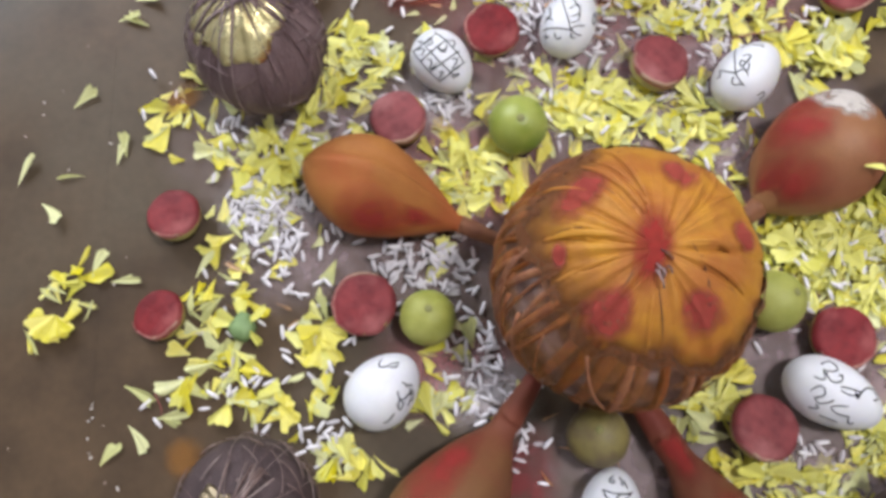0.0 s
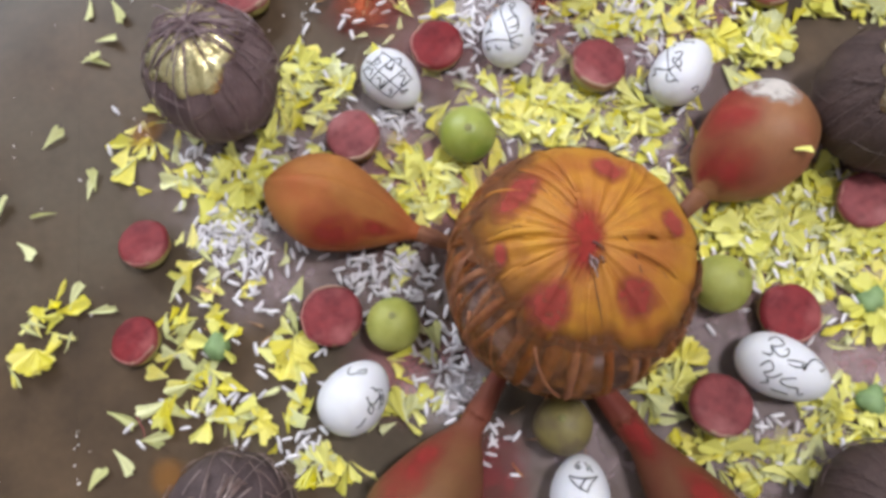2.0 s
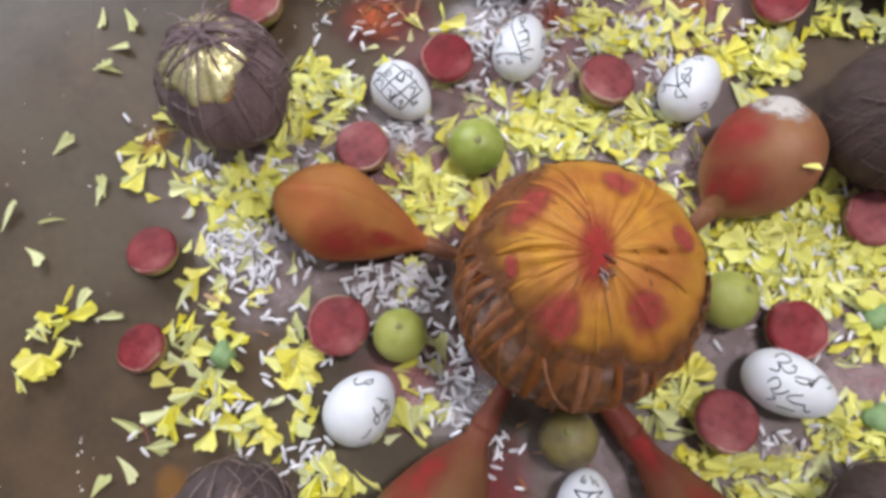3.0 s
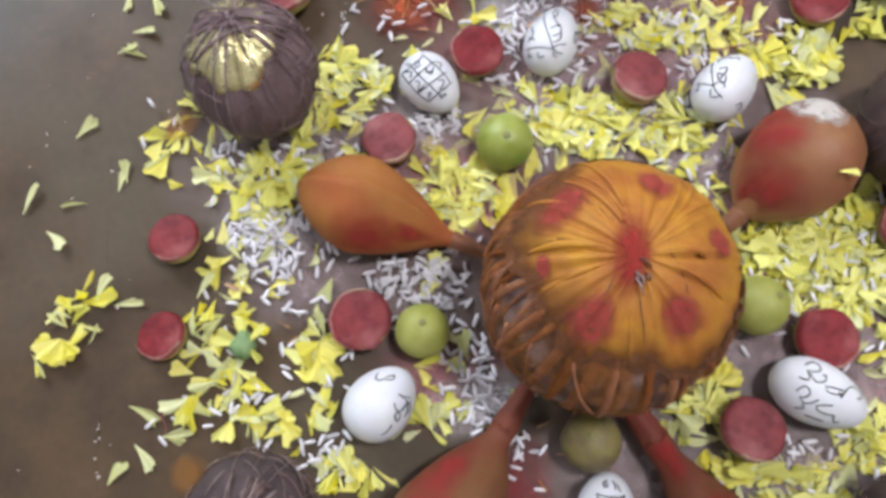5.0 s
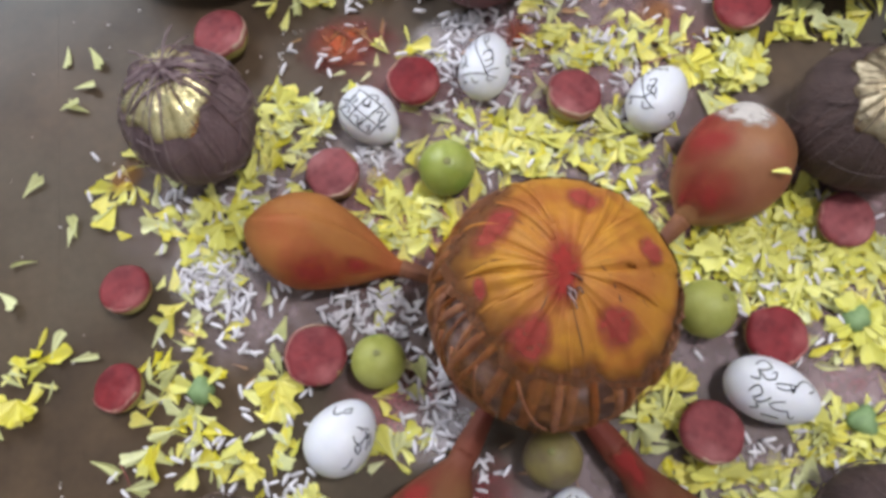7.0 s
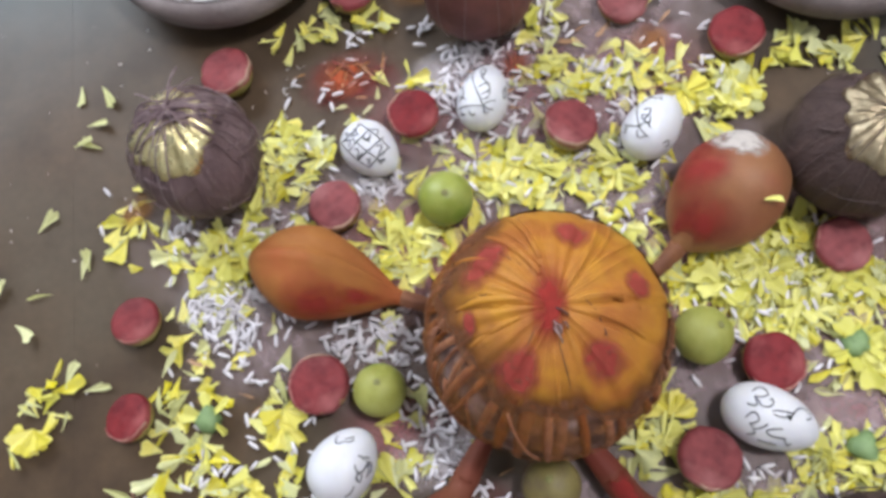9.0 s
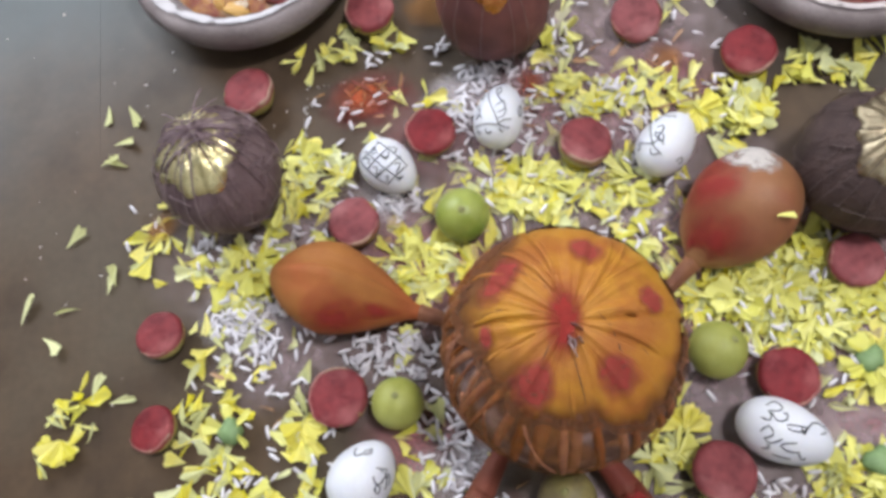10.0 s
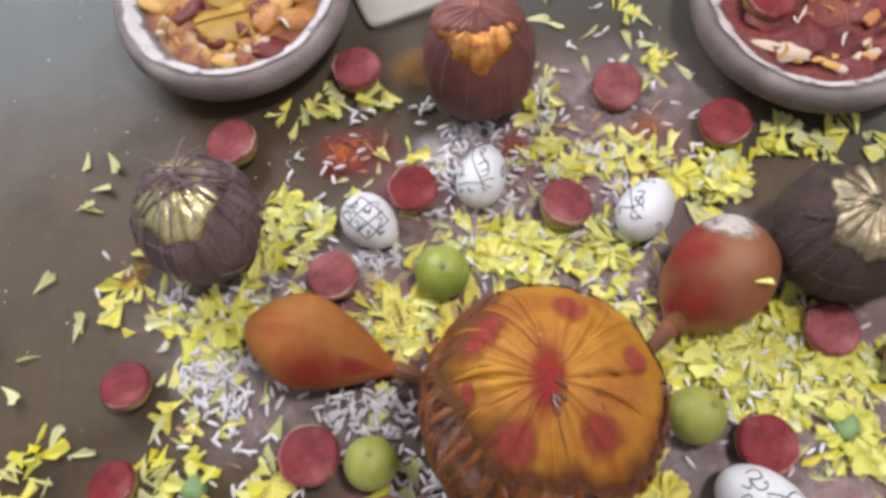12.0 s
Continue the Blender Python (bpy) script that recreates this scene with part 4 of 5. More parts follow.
def half_lime(x, y, d, tilt, turn, thick, seed, label):
    """The larger part of a cut lime, its cut face up and covered in red powder."""
    r = d * 0.49
    zc = r * 0.72 * thick
    ob = empty("cut_lime", pose(x, y, zc, tilt, 0, turn))
    tagged(ob, label, "cut lime", "cut limes with red powder")
    n = 14
    prof = [(r * math.sin(a), -r * 0.72 * thick * math.cos(a)) for a in [0.25 + (math.pi / 2 - 0.25) * i / 9 for i in range(10)]]
    prof += [(r * math.sqrt(1 - s * s), r * s) for s in (0.1, 0.2, 0.28)] + [(r * 0.94, r * 0.30)]
    part("rind", mesh_of("rind", *lathe(prof, 32, 0.05, seed), M_RIND), ob, "yellow-green rind stained with powder")
    cols, rows = 32, 9
    verts = []
    for i in range(rows):
        for j in range(cols):
            a, k = 2 * math.pi * j / cols, (1.0, 0.99, 0.93, 0.80, 0.62, 0.44, 0.28, 0.14, 0.01)[i]
            e = 1 + 0.06 * noise.noise(Vector((2.2 * math.cos(a) + seed, 2.2 * math.sin(a), seed))) 
            z = 0.345 + 0.07 * (1 - k * k) + 0.035 * noise.noise(Vector((3.5 * k * math.cos(a), 3.5 * k * math.sin(a), seed * 3))) - 0.05 * math.exp(-(k / 0.14) ** 2)
            z += 0.012 * math.cos(9 * a) * k * (1 - k) * 3 - 0.05 * (i == 1)
            out = 0.985
            if i == 0:
                z, out = 0.16 + 0.10 * noise.noise(Vector((1.3 * math.cos(a) + seed, 1.3 * math.sin(a), 5 + seed))), 1.025
            verts.append(Vector((r * out * k * e * math.cos(a), r * out * k * e * math.sin(a), r * z)))
    faces = grid_faces(rows, cols) + [tuple((rows - 1) * cols + j for j in range(cols))]
    face = part("powdered_face", mesh_of("powdered_face", verts, faces, M_RED), ob, "cut face caked in red powder")
    # a sickle of bare pith where the powder is thin
    a0, span = 4.0 + 1.3 * math.sin(seed * 5), 1.05 + 0.6 * math.sin(seed * 3)
    verts = []
    for j in range(25):
        a, u = a0 - radians(turn) + span * (j / 24 - 0.5) * 2, math.sin(math.pi * j / 24)
        for k, z in ((1.02, 0.22), (1.025, 0.32), (1.0 - 0.02 * u, 0.375), (0.985 - 0.05 * u, 0.385), (0.985 - 0.08 * u, 0.34)):
            e = 1 + 0.06 * noise.noise(Vector((2.2 * math.cos(a) + seed, 2.2 * math.sin(a), seed))) + 0.012 * noise.noise(Vector((9 * math.cos(a), 9 * math.sin(a), seed + k)))
            verts.append(Vector((r * k * e * math.cos(a), r * k * e * math.sin(a), r * (z + 0.03 * noise.noise(Vector((7 * math.cos(a), 7 * math.sin(a), seed)))))))
    part("pith", mesh_of("pith", verts, grid_faces(25, 5, False), M_PITH), face, "pale pinkish pith at the cut edge")
    return ob


HALVES = [(-0.057, 0.294, 0.048, -4, 25, 1.0), (0.066, 0.359, 0.047, 2, 70, 1.0), (0.310, 0.303, 0.047, 15, 0, 0.85), (0.398, 0.248, 0.047, 8, -40, 0.95), (0.107, 0.222, 0.045, 3, 30, 1.0),
          (0.240, 0.187, 0.047, -9, -60, 1.0), (0.029, 0.148, 0.046, 4, 200, 1.0), (0.433, 0.046, 0.045, 3, 10, 0.9), (-0.150, 0.075, 0.042, -9, 10, 1.0), (-0.158, -0.004, 0.040, -15, 45, 1.0),
          (0.001, -0.001, 0.049, 2, 0, 1.0), (0.356, -0.037, 0.047, 3, 50, 0.9), (0.290, -0.101, 0.049, -10, -45, 1.0), (0.488, 0.009, 0.047, 5, 300, 1.0), (0.462, -0.094, 0.044, 8, 170, 1.0)]
for i, (x, y, d, tilt, turn, thick) in enumerate(HALVES):
    half_lime(x, y, d, tilt, turn, thick, i * 1.7 + 0.3, "cut lime with its face caked in red powder")


# ---- bowls with offerings ----
def bowl(x, y, r, h, label, coat):
    ob = empty("bowl", pose(x, y, 0))
    tagged(ob, label, "bowl", "clay bowls")
    prof = [(r * 0.55, 0.0), (r * 0.72, h * 0.06), (r * 0.88, h * 0.26), (r * 0.975, h * 0.52), (r, h * 0.72), (r * 0.985, h * 0.90), (r * 0.945, h), (r * 0.905, h * 0.985), (r * 0.855, h * 0.93), (r * 0.79, h * 0.82), (r * 0.70, h * 0.66), (r * 0.45, h * 0.48), (0.003, h * 0.45)]
    clay = part("body", mesh_of("body", *lathe(prof, 72, 0.012, x * 20), M_CLAY), ob)
    cols, inner = 96, ((0.935, 1.0), (0.915, 0.990), (0.885, 0.965), (0.85, 0.92), (0.81, 0.86), (0.77, 0.795), (0.73, 0.73))
    verts, across = [], []
    for i, (k, z) in enumerate(inner):
        for j in range(cols):
            a = 2 * math.pi * j / cols
            e = 0.014 * noise.noise(Vector((5 * math.cos(a) + x * 9, 5 * math.sin(a), i * 0.3)))
            verts.append(Vector((r * (k + e - 0.006) * math.cos(a), r * (k + e - 0.006) * math.sin(a), h * z + 0.0028)))
            across.append((2 * i / 6 - 1, 0.0))
    me = mesh_of("flour_coat", verts, grid_faces(7, cols), coat)
    uv = me.uv_layers.new(name="across")
    for lp in me.loops:
        uv.data[lp.index].uv = across[lp.vertex_index]
    part("flour_coat", me, clay, "dry white flour clinging inside the rim")
    return ob


def filling(name, x, y, r, z, mat, label, seed):
    cols, rows = 56, 16
    verts = []
    for i in range(rows):
        for j in range(cols):
            a, k = 2 * math.pi * j / cols, 1 - 0.995 * i / (rows - 1)
            p = Vector((r * k * math.cos(a), r * k * math.sin(a), 0))
            e = 1 + 0.09 * noise.noise(Vector((3 * math.cos(a) + seed, 3 * math.sin(a), 0)))
            hgt = 0.010 * noise.noise(p * 38 + Vector((seed, 0, 0))) + 0.005 * noise.noise(p * 110) + 0.010 * (1 - k * k) - 0.012 * (i == 0)
            verts.append(Vector((x + p.x * e, y + p.y * e, z + hgt)))
    ob = new(name, mesh_of(name, verts, grid_faces(rows, cols) + [tuple((rows - 1) * cols + j for j in range(cols))], mat))
    return tagged(ob, label, "food", kind="stuff")


def chunk_mesh(name, seed, mat, flat=0.7):
    """A soft irregular lump, 1 across."""
    prof = [(0.5 * math.sin(a), -0.5 * flat * math.cos(a)) for a in [0.12 + 2.9 * i / 9 for i in range(10)]]
    v, f = lathe(prof, 14)
    v = [p * (1 + 0.5 * noise.noise(p * 2.6 + Vector((seed, seed * 0.7, 0)))) for p in v]
    return mesh_of(name, v, f, mat)


BOWLS = [(-0.047, 0.449, 0.1175, 0.056), (0.506, 0.349, 0.1175, 0.056)]
bowl(*BOWLS[0], "grey clay bowl with flour-coated rim and mixed offerings", P_FLOUR)
bowl(*BOWLS[1], "grey clay bowl holding red-stained limes and offerings", P_FLOUR_THIN)
filling("offering_mash", *BOWLS[0][:2], 0.095, 0.0415, M_MASH, "moist orange offering mash in a clay bowl", 1.0)
filling("offering_mash", *BOWLS[1][:2], 0.096, 0.0415, M_MASH_RED, "moist red offering mash in a clay bowl", 2.0)
rng = random.Random(21)
kinds = {"orange": ("fruit_piece", M_FRUIT_O, "wet orange fruit piece in a bowl"), "yellow": ("fruit_piece", M_FRUIT_Y, "pale yellow fruit piece in a bowl"),
         "white": ("sweet_lump", M_FRUIT_W, "small white sweet in a bowl"), "red": ("fruit_piece", M_FRUIT_R, "dark red fruit piece in a bowl")}
lumps = {k: [chunk_mesh(k + "_lump", s * 3.1 + len(k), kinds[k][1]) for s in range(4)] for k in kinds}
for (bx, by, _, _), mix in ((BOWLS[0], "orange yellow orange white yellow red orange yellow"), (BOWLS[1], "red red red orange red white red")):
    mix = mix.split()
    for i in range(40):
        k = mix[i % len(mix)]
        a, rad = rng.uniform(0, 6.28), 0.084 * math.sqrt(rng.uniform(0.05, 1))
        s = rng.uniform(0.007, 0.014) if k == "white" else rng.uniform(0.018, 0.038)
        ob = new(kinds[k][0], rng.choice(lumps[k]))
        ob.matrix_basis = pose(bx + rad * math.cos(a), by + rad * math.sin(a), 0.045 + 0.006 * (1 - rad / 0.09), rng.uniform(-25, 25), rng.uniform(-25, 25), rng.uniform(0, 360)) @ Matrix.Diagonal((s, s * rng.uniform(0.5, 1), s * 0.55, 1))
        tagged(ob, kinds[k][2], "food", "offerings in the bowls")


def folded_leaf(x, y, z, turn, s):
    """A stiff leaf bent over into a low tent: its back and one end lie down, its front edge stands open."""
    ob = empty("folded_leaf", pose(x, y, z, 0, 0, turn))
    tagged(ob, "ochre leaf folded into a tent on the offerings", "leaf")
    for nm, way in (("front_fold", -1), ("back_fold", 1)):
        verts = []
        for i in range(11):
            u = i / 10
            for k in range(9):
                w = k / 8
                wide = (0.30 + 0.34 * u) * s if way < 0 else (0.42 + 0.1 * u) * s
                drop = (0.30 - 0.16 * u) * w ** 1.4 if way > 0 else (0.06 + 0.24 * u) * w ** 1.7
                verts.append(Vector((s * (u - 0.5 + 0.10 * w * (1 - u)), way * wide * w, s * (0.34 - 0.06 * u - drop + 0.02 * math.sin(5 * u + 2 * w)))))
        o = part(nm, mesh_of(nm, verts, grid_faces(11, 9, False), M_LEAFGOLD), ob)
        md = o.modifiers.new("thick", "SOLIDIFY")
        md.thickness = 0.0018
    return ob


folded_leaf(-0.054, 0.408, 0.043, 14, 0.052)
folded_leaf(-0.046, 0.440, 0.046, 4, 0.050)
for x, y, d in ((0.455, 0.352, 0.048), (0.524, 0.374, 0.048), (0.562, 0.332, 0.044)):
    h = half_lime(x, y, d, 12, 30, 1.0, x * 7, "red-stained cut lime sunk among the offerings")
    h.location.z += 0.037

# pale lumps along the front of one bowl, and larger pieces in the other
for i in range(16):
    a, rad, s = radians(-95 + rng.gauss(0, 30)), rng.uniform(0.055, 0.080), rng.uniform(0.009, 0.016)
    k = rng.choice(("white", "white", "yellow"))
    ob = new(kinds[k][0], rng.choice(lumps[k]))
    ob.matrix_basis = pose(BOWLS[0][0] + rad * math.cos(a), BOWLS[0][1] + rad * math.sin(a), 0.047, rng.uniform(-25, 25), rng.uniform(-25, 25), rng.uniform(0, 360)) @ Matrix.Diagonal((s, s * 0.8, s * 0.7, 1))
    tagged(ob, kinds[k][2], "food", "offerings in the bowls")
for k, x, y, z, sx, sy, sz, turn, text in (("white", 0.452, 0.296, 0.051, 0.048, 0.015, 0.012, -28, "long cream-coloured lump in a bowl"), ("red", 0.535, 0.330, 0.050, 0.044, 0.036, 0.026, 30, "large wet dark red fruit piece in a bowl"),
                                           ("orange", 0.540, 0.318, 0.054, 0.026, 0.016, 0.012, 60, "wet orange fruit piece in a bowl"), ("red", -0.066, 0.394, 0.049, 0.034, 0.022, 0.014, -25, "dark red fruit piece under a folded leaf"), ("red", -0.090, 0.428, 0.051, 0.034, 0.026, 0.018, 40, "dark red fruit piece in a bowl"), ("orange", -0.010, 0.408, 0.052, 0.040, 0.026, 0.018, 70, "wet orange fruit piece in a bowl"), ("yellow", 0.006, 0.430, 0.052, 0.042, 0.024, 0.018, 80, "pale yellow fruit piece in a bowl"), ("yellow", 0.440, 0.400, 0.052, 0.032, 0.020, 0.012, 20, "pale yellow fruit piece in a bowl")):
    ob = new(kinds[k][0], lumps[k][1])
    ob.matrix_basis = pose(x, y, z, 0, 0, turn) @ Matrix.Diagonal((sx, sy, sz, 1))
    tagged(ob, text, "food", "offerings in the bowls")

for i in range(14):
    a, rad, s = radians(-118 + rng.gauss(0, 26)), rng.uniform(0.066, 0.082), rng.uniform(0.010, 0.020)
    k = rng.choice(("white", "yellow", "yellow"))
    ob = new(kinds[k][0], rng.choice(lumps[k]))
    ob.matrix_basis = pose(BOWLS[1][0] + rad * math.cos(a), BOWLS[1][1] + rad * math.sin(a), 0.049, rng.uniform(-15, 15), rng.uniform(-15, 15), math.degrees(a) + 90 + rng.gauss(0, 20)) @ Matrix.Diagonal((s, s * 0.5, s * 0.35, 1))
    tagged(ob, kinds[k][2], "food", "offerings in the bowls")

# torn shreds over the offerings
shred_rng = random.Random(77)
for (bx, by, _, _), mats in ((BOWLS[0], (M_FRUIT_O, M_FRUIT_Y, M_FLOUR, M_FRUIT_R, M_FRUIT_Y)), (BOWLS[1], (M_FRUIT_R, M_FRUIT_O, M_FLOUR, M_MASH_RED, M_FRUIT_Y))):
    for q, mat in enumerate(mats):
        bits = []
        for i in range(12):
            a, rad = shred_rng.uniform(0, 6.28), 0.082 * math.sqrt(shred_rng.uniform(0.0, 1))
            l, w = shred_rng.uniform(0.006, 0.020), shred_rng.uniform(0.0012, 0.0045)
            m = pose(bx + rad * math.cos(a), by + rad * math.sin(a), 0.050 + 0.006 * shred_rng.random(), shred_rng.gauss(0, 25), shred_rng.gauss(0, 18), shred_rng.uniform(0, 360))
            bow = shred_rng.uniform(-0.004, 0.004)
            pts = [m @ Vector((l * (u - 0.5), bow * 4 * u * (1 - u), 0.002 * math.sin(5 * u))) for u in (0, 0.25, 0.5, 0.75, 1.0)]
            bits.append(tube(pts, w * 0.5, 5, lambda u: 0.35 + 2.4 * u * (1 - u)))
        tagged(new("offering_shreds", mesh_of("offering_shreds", *joined(bits), mat)), "moist torn shreds lying over the offerings in a bowl", "food", kind="stuff")

# cream slab behind the bowls
n = 40
outline = []
for i in range(n):
    a = 2 * math.pi * i / n
    ex = 0.13
    outline.append((0.086 * math.copysign(abs(math.cos(a)) ** ex, math.cos(a)), 0.085 * math.copysign(abs(math.sin(a)) ** ex, math.sin(a))))
verts, faces = [], []
for k, z in ((0.97, 0.0), (1.0, 0.002), (1.0, 0.007), (0.975, 0.009)):
    verts += [Vector((px * k, py * k, z)) for px, py in outline]
slab = new("stone_slab", mesh_of("stone_slab", verts, grid_faces(4, n) + [tuple(range(n))[::-1], tuple(3 * n + j for j in range(n))], M_SLAB, False))
slab.matrix_basis = pose(0.142, 0.518, 0.0, 0, 0, 15)
tagged(slab, "smooth cream slab with rounded corners on the floor", "slab")


# ---- powder on the floor ----
def smear(x, y, rx, ry, turn, mat, label, level):
    n = 28
    verts = [Vector((0, 0, 0))] + [Vector((math.cos(2 * math.pi * j / n), math.sin(2 * math.pi * j / n), 0)) for j in range(n)]
    ob = new("powder_smear", mesh_of("powder_smear", verts, [(0, 1 + j, 1 + (j + 1) % n) for j in range(n)], mat))
    ob.matrix_basis = pose(x, y, 0.0003 + 0.00012 * level, 0, 0, turn) @ Matrix.Diagonal((rx, ry, 1, 1))
    return tagged(ob, label, "powder", kind="stuff")


SMEARS = [(0.20, 0.21, 0.13, 0.09, 10, D_PINK), (0.055, 0.275, 0.058, 0.038, 0, D_RED), (0.30, 0.23, 0.10, 0.07, 0, D_PINK), (-0.04, 0.045, 0.09, 0.05, 15, D_MAUVE), (0.05, 0.02, 0.09, 0.05, 10, D_MAUVE),
          (0.30, -0.035, 0.09, 0.05, -20, D_MAUVE), (0.41, -0.08, 0.07, 0.045, 0, D_PINK), (0.065, 0.165, 0.05, 0.04, 0, D_WHITE), (-0.08, 0.085, 0.06, 0.04, 0, D_WHITE), (0.175, 0.275, 0.07, 0.03, 0, D_WHITE),
          (0.20, -0.13, 0.10, 0.06, 0, D_MAUVE), (0.06, -0.05, 0.07, 0.05, 0, D_PINK), (0.33, -0.15, 0.10, 0.06, 0, D_MAUVE), (0.21, 0.26, 0.06, 0.04, 0, D_RED), (0.32, 0.26, 0.05, 0.04, 0, D_RED),
          (0.09, -0.07, 0.06, 0.04, 0, D_WHITE), (0.245, 0.19, 0.05, 0.05, 0, D_RED), (0.10, 0.225, 0.05, 0.04, 0, D_RED), (0.14, 0.26, 0.05, 0.035, 0, D_WHITE),
          (0.112, -0.135, 0.04, 0.055, 0, D_RED), (0.39, 0.03, 0.20, 0.15, 0, D_MAUVE), (0.36, 0.04, 0.15, 0.09, 0, D_PINK), (0.26, 0.14, 0.16, 0.08, 10, D_MAUVE), (-0.03, 0.14, 0.15, 0.09, 0, D_MAUVE), (0.30, 0.30, 0.14, 0.08, 0, D_MAUVE), (0.08, 0.10, 0.10, 0.07, 0, D_PINK), (0.40, -0.10, 0.14, 0.10, 0, D_MAUVE), (0.20, 0.20, 0.18, 0.10, 0, D_MAUVE)]
for i, (x, y, rx, ry, turn, mat) in enumerate(SMEARS):
    word = {D_PINK: "pink", D_RED: "red", D_MAUVE: "mauve", D_WHITE: "white"}[mat]
    smear(x, y, rx, ry, turn, mat, "thin smear of %s powder on the floor" % word, i)


def dab(x, y, r, mat, label, seed):
    cols, rows = 30, 7
    verts = []
    for i in range(rows):
        for j in range(cols):
            a, k = 2 * math.pi * j / cols, 1 - 0.98 * i / (rows - 1)
            e = 1 + 0.45 * noise.noise(Vector((1.4 * math.cos(a) + seed, 1.4 * math.sin(a), seed)))
            z = 0.0005 + 0.0032 * (1 - k * k) * (1 + 0.6 * noise.noise(Vector((k * 3 * math.cos(a), k * 3 * math.sin(a), seed)))) - 0.0008 * (i == 0)
            verts.append(Vector((r * k * e * math.cos(a), r * k * e * math.sin(a), z)))
    ob = new("powder_dab", mesh_of("powder_dab", verts, grid_faces(rows, cols) + [tuple((rows - 1) * cols + j for j in range(cols))], mat))
    ob.location = (x, y, 0.002)
    return tagged(ob, label, "powder", "powder dabs")


for i, (x, y, rx, ry, mat, word) in enumerate([(0.046, 0.277, 0.034, 0.026, D_ORED, "orange-red"), (0.328, 0.262, 0.026, 0.02, D_TURM, "orange turmeric"), (-0.152, 0.180, 0.024, 0.016, D_TURM, "orange turmeric"), (-0.138, -0.112, 0.020, 0.021, D_TURM, "orange turmeric"),
                                               (0.126, 0.362, 0.03, 0.04, D_TURM, "orange turmeric"), (0.205, 0.258, 0.022, 0.016, D_ORED, "orange-red")]):
    smear(x, y, rx, ry, 20 * i, mat, "small dab of %s powder on the floor" % word, 34 + i)
for i, (x, y, r) in enumerate([(0.044, 0.277, 0.008), (0.056, 0.285, 0.005), (0.205, 0.256, 0.004)]):
    dab(x, y, r, M_REDDUST, "small heap of orange-red powder on the floor", i * 2.3)

# thin drawn flour lines of the square round the layout
for i, (x0, y0, x1, y1) in enumerate(((-0.214, -0.05, -0.214, -0.115), (-0.005, 0.298, 0.07, 0.296), (-0.006, 0.30, -0.012, 0.245), (0.225, 0.275, 0.30, 0.262))):
    lr, parts = random.Random(i), []
    for k in range(15 if i else 10):
        u = lr.random()
        c = Vector((x0 + (x1 - x0) * u + lr.gauss(0, 0.0012), y0 + (y1 - y0) * u + lr.gauss(0, 0.0012), 0.0012))
        s = lr.uniform(0.0004, 0.0013)
        v, f = lathe([(s * 0.6, -0.0008), (s, 0.0), (s * 0.4, 0.0006)], 7)
        parts.append(([p + c for p in v], f))
    line = new("flour_line", mesh_of("flour_line", *joined(parts), M_FLOUR))
    tagged(line, "broken line of white flour on the floor", "flour", kind="stuff")


# ---- petals and rice ----
def petal_shape(seed):
    """A narrow-based petal with a broad toothed tip, 1 long, curled along, cupped across and bent to a side."""
    r = random.Random(seed)
    width = (0.15, 0.30, 0.46, 0.60, 0.76)[seed % 5]
    curl, cup, twist, side = r.uniform(-0.18, 0.25), r.uniform(-0.2, 0.28), r.uniform(-0.4, 0.4), r.uniform(-0.22, 0.22)
    teeth, tear, skew, phase = r.choice((1.0, 1.5, 2.0)), r.uniform(0.03, 0.10), r.uniform(-0.16, 0.16), r.uniform(0, 6.28)
    verts = []
    for i in range(8):
        u = i / 7
        full = math.sin(math.pi * min(1, u * 0.56)) ** 1.3 if width < 0.4 else (1 - (1 - u) ** 1.6) * u ** 0.35
        w = width * (0.10 + 0.90 * full) * (1 if u < 0.9 else 0.86)
        for s in (-1, -0.67, -0.33, 0, 0.33, 0.67, 1):
            rim = (tear * math.cos(teeth * math.pi * s + phase) + skew * s - 0.10 * s * s) * max(0, (u - 0.7) / 0.3)
            z = curl * u * u * 0.7 + cup * s * s * w + twist * s * u * w * 0.8 + 0.05 * u * math.sin(4.2 * s + phase)
            verts.append(Vector((u + rim - 0.5, s * w * 0.5 + side * u * u, z)))
    return verts, grid_faces(8, 7, False)


SHAPES = [petal_shape(s) for s in range(20)]
PETALS = [mesh_of("petal", v, f, M_PETAL) for v, f in SHAPES]
DEEP = [mesh_of("deep_petal", SHAPES[i][0], SHAPES[i][1], M_PETAL_DEEP) for i in (3, 4, 8, 9, 13, 14, 19)]
PALE = [mesh_of("pale_petal", SHAPES[i][0], SHAPES[i][1], M_PETAL_PALE) for i in (1, 2, 5, 6, 7, 11, 12, 16, 17, 18)]
SHAPE_V = [np.array([tuple(p) for p in v]) for v, _ in SHAPES]
FACES = np.array(SHAPES[0][1])

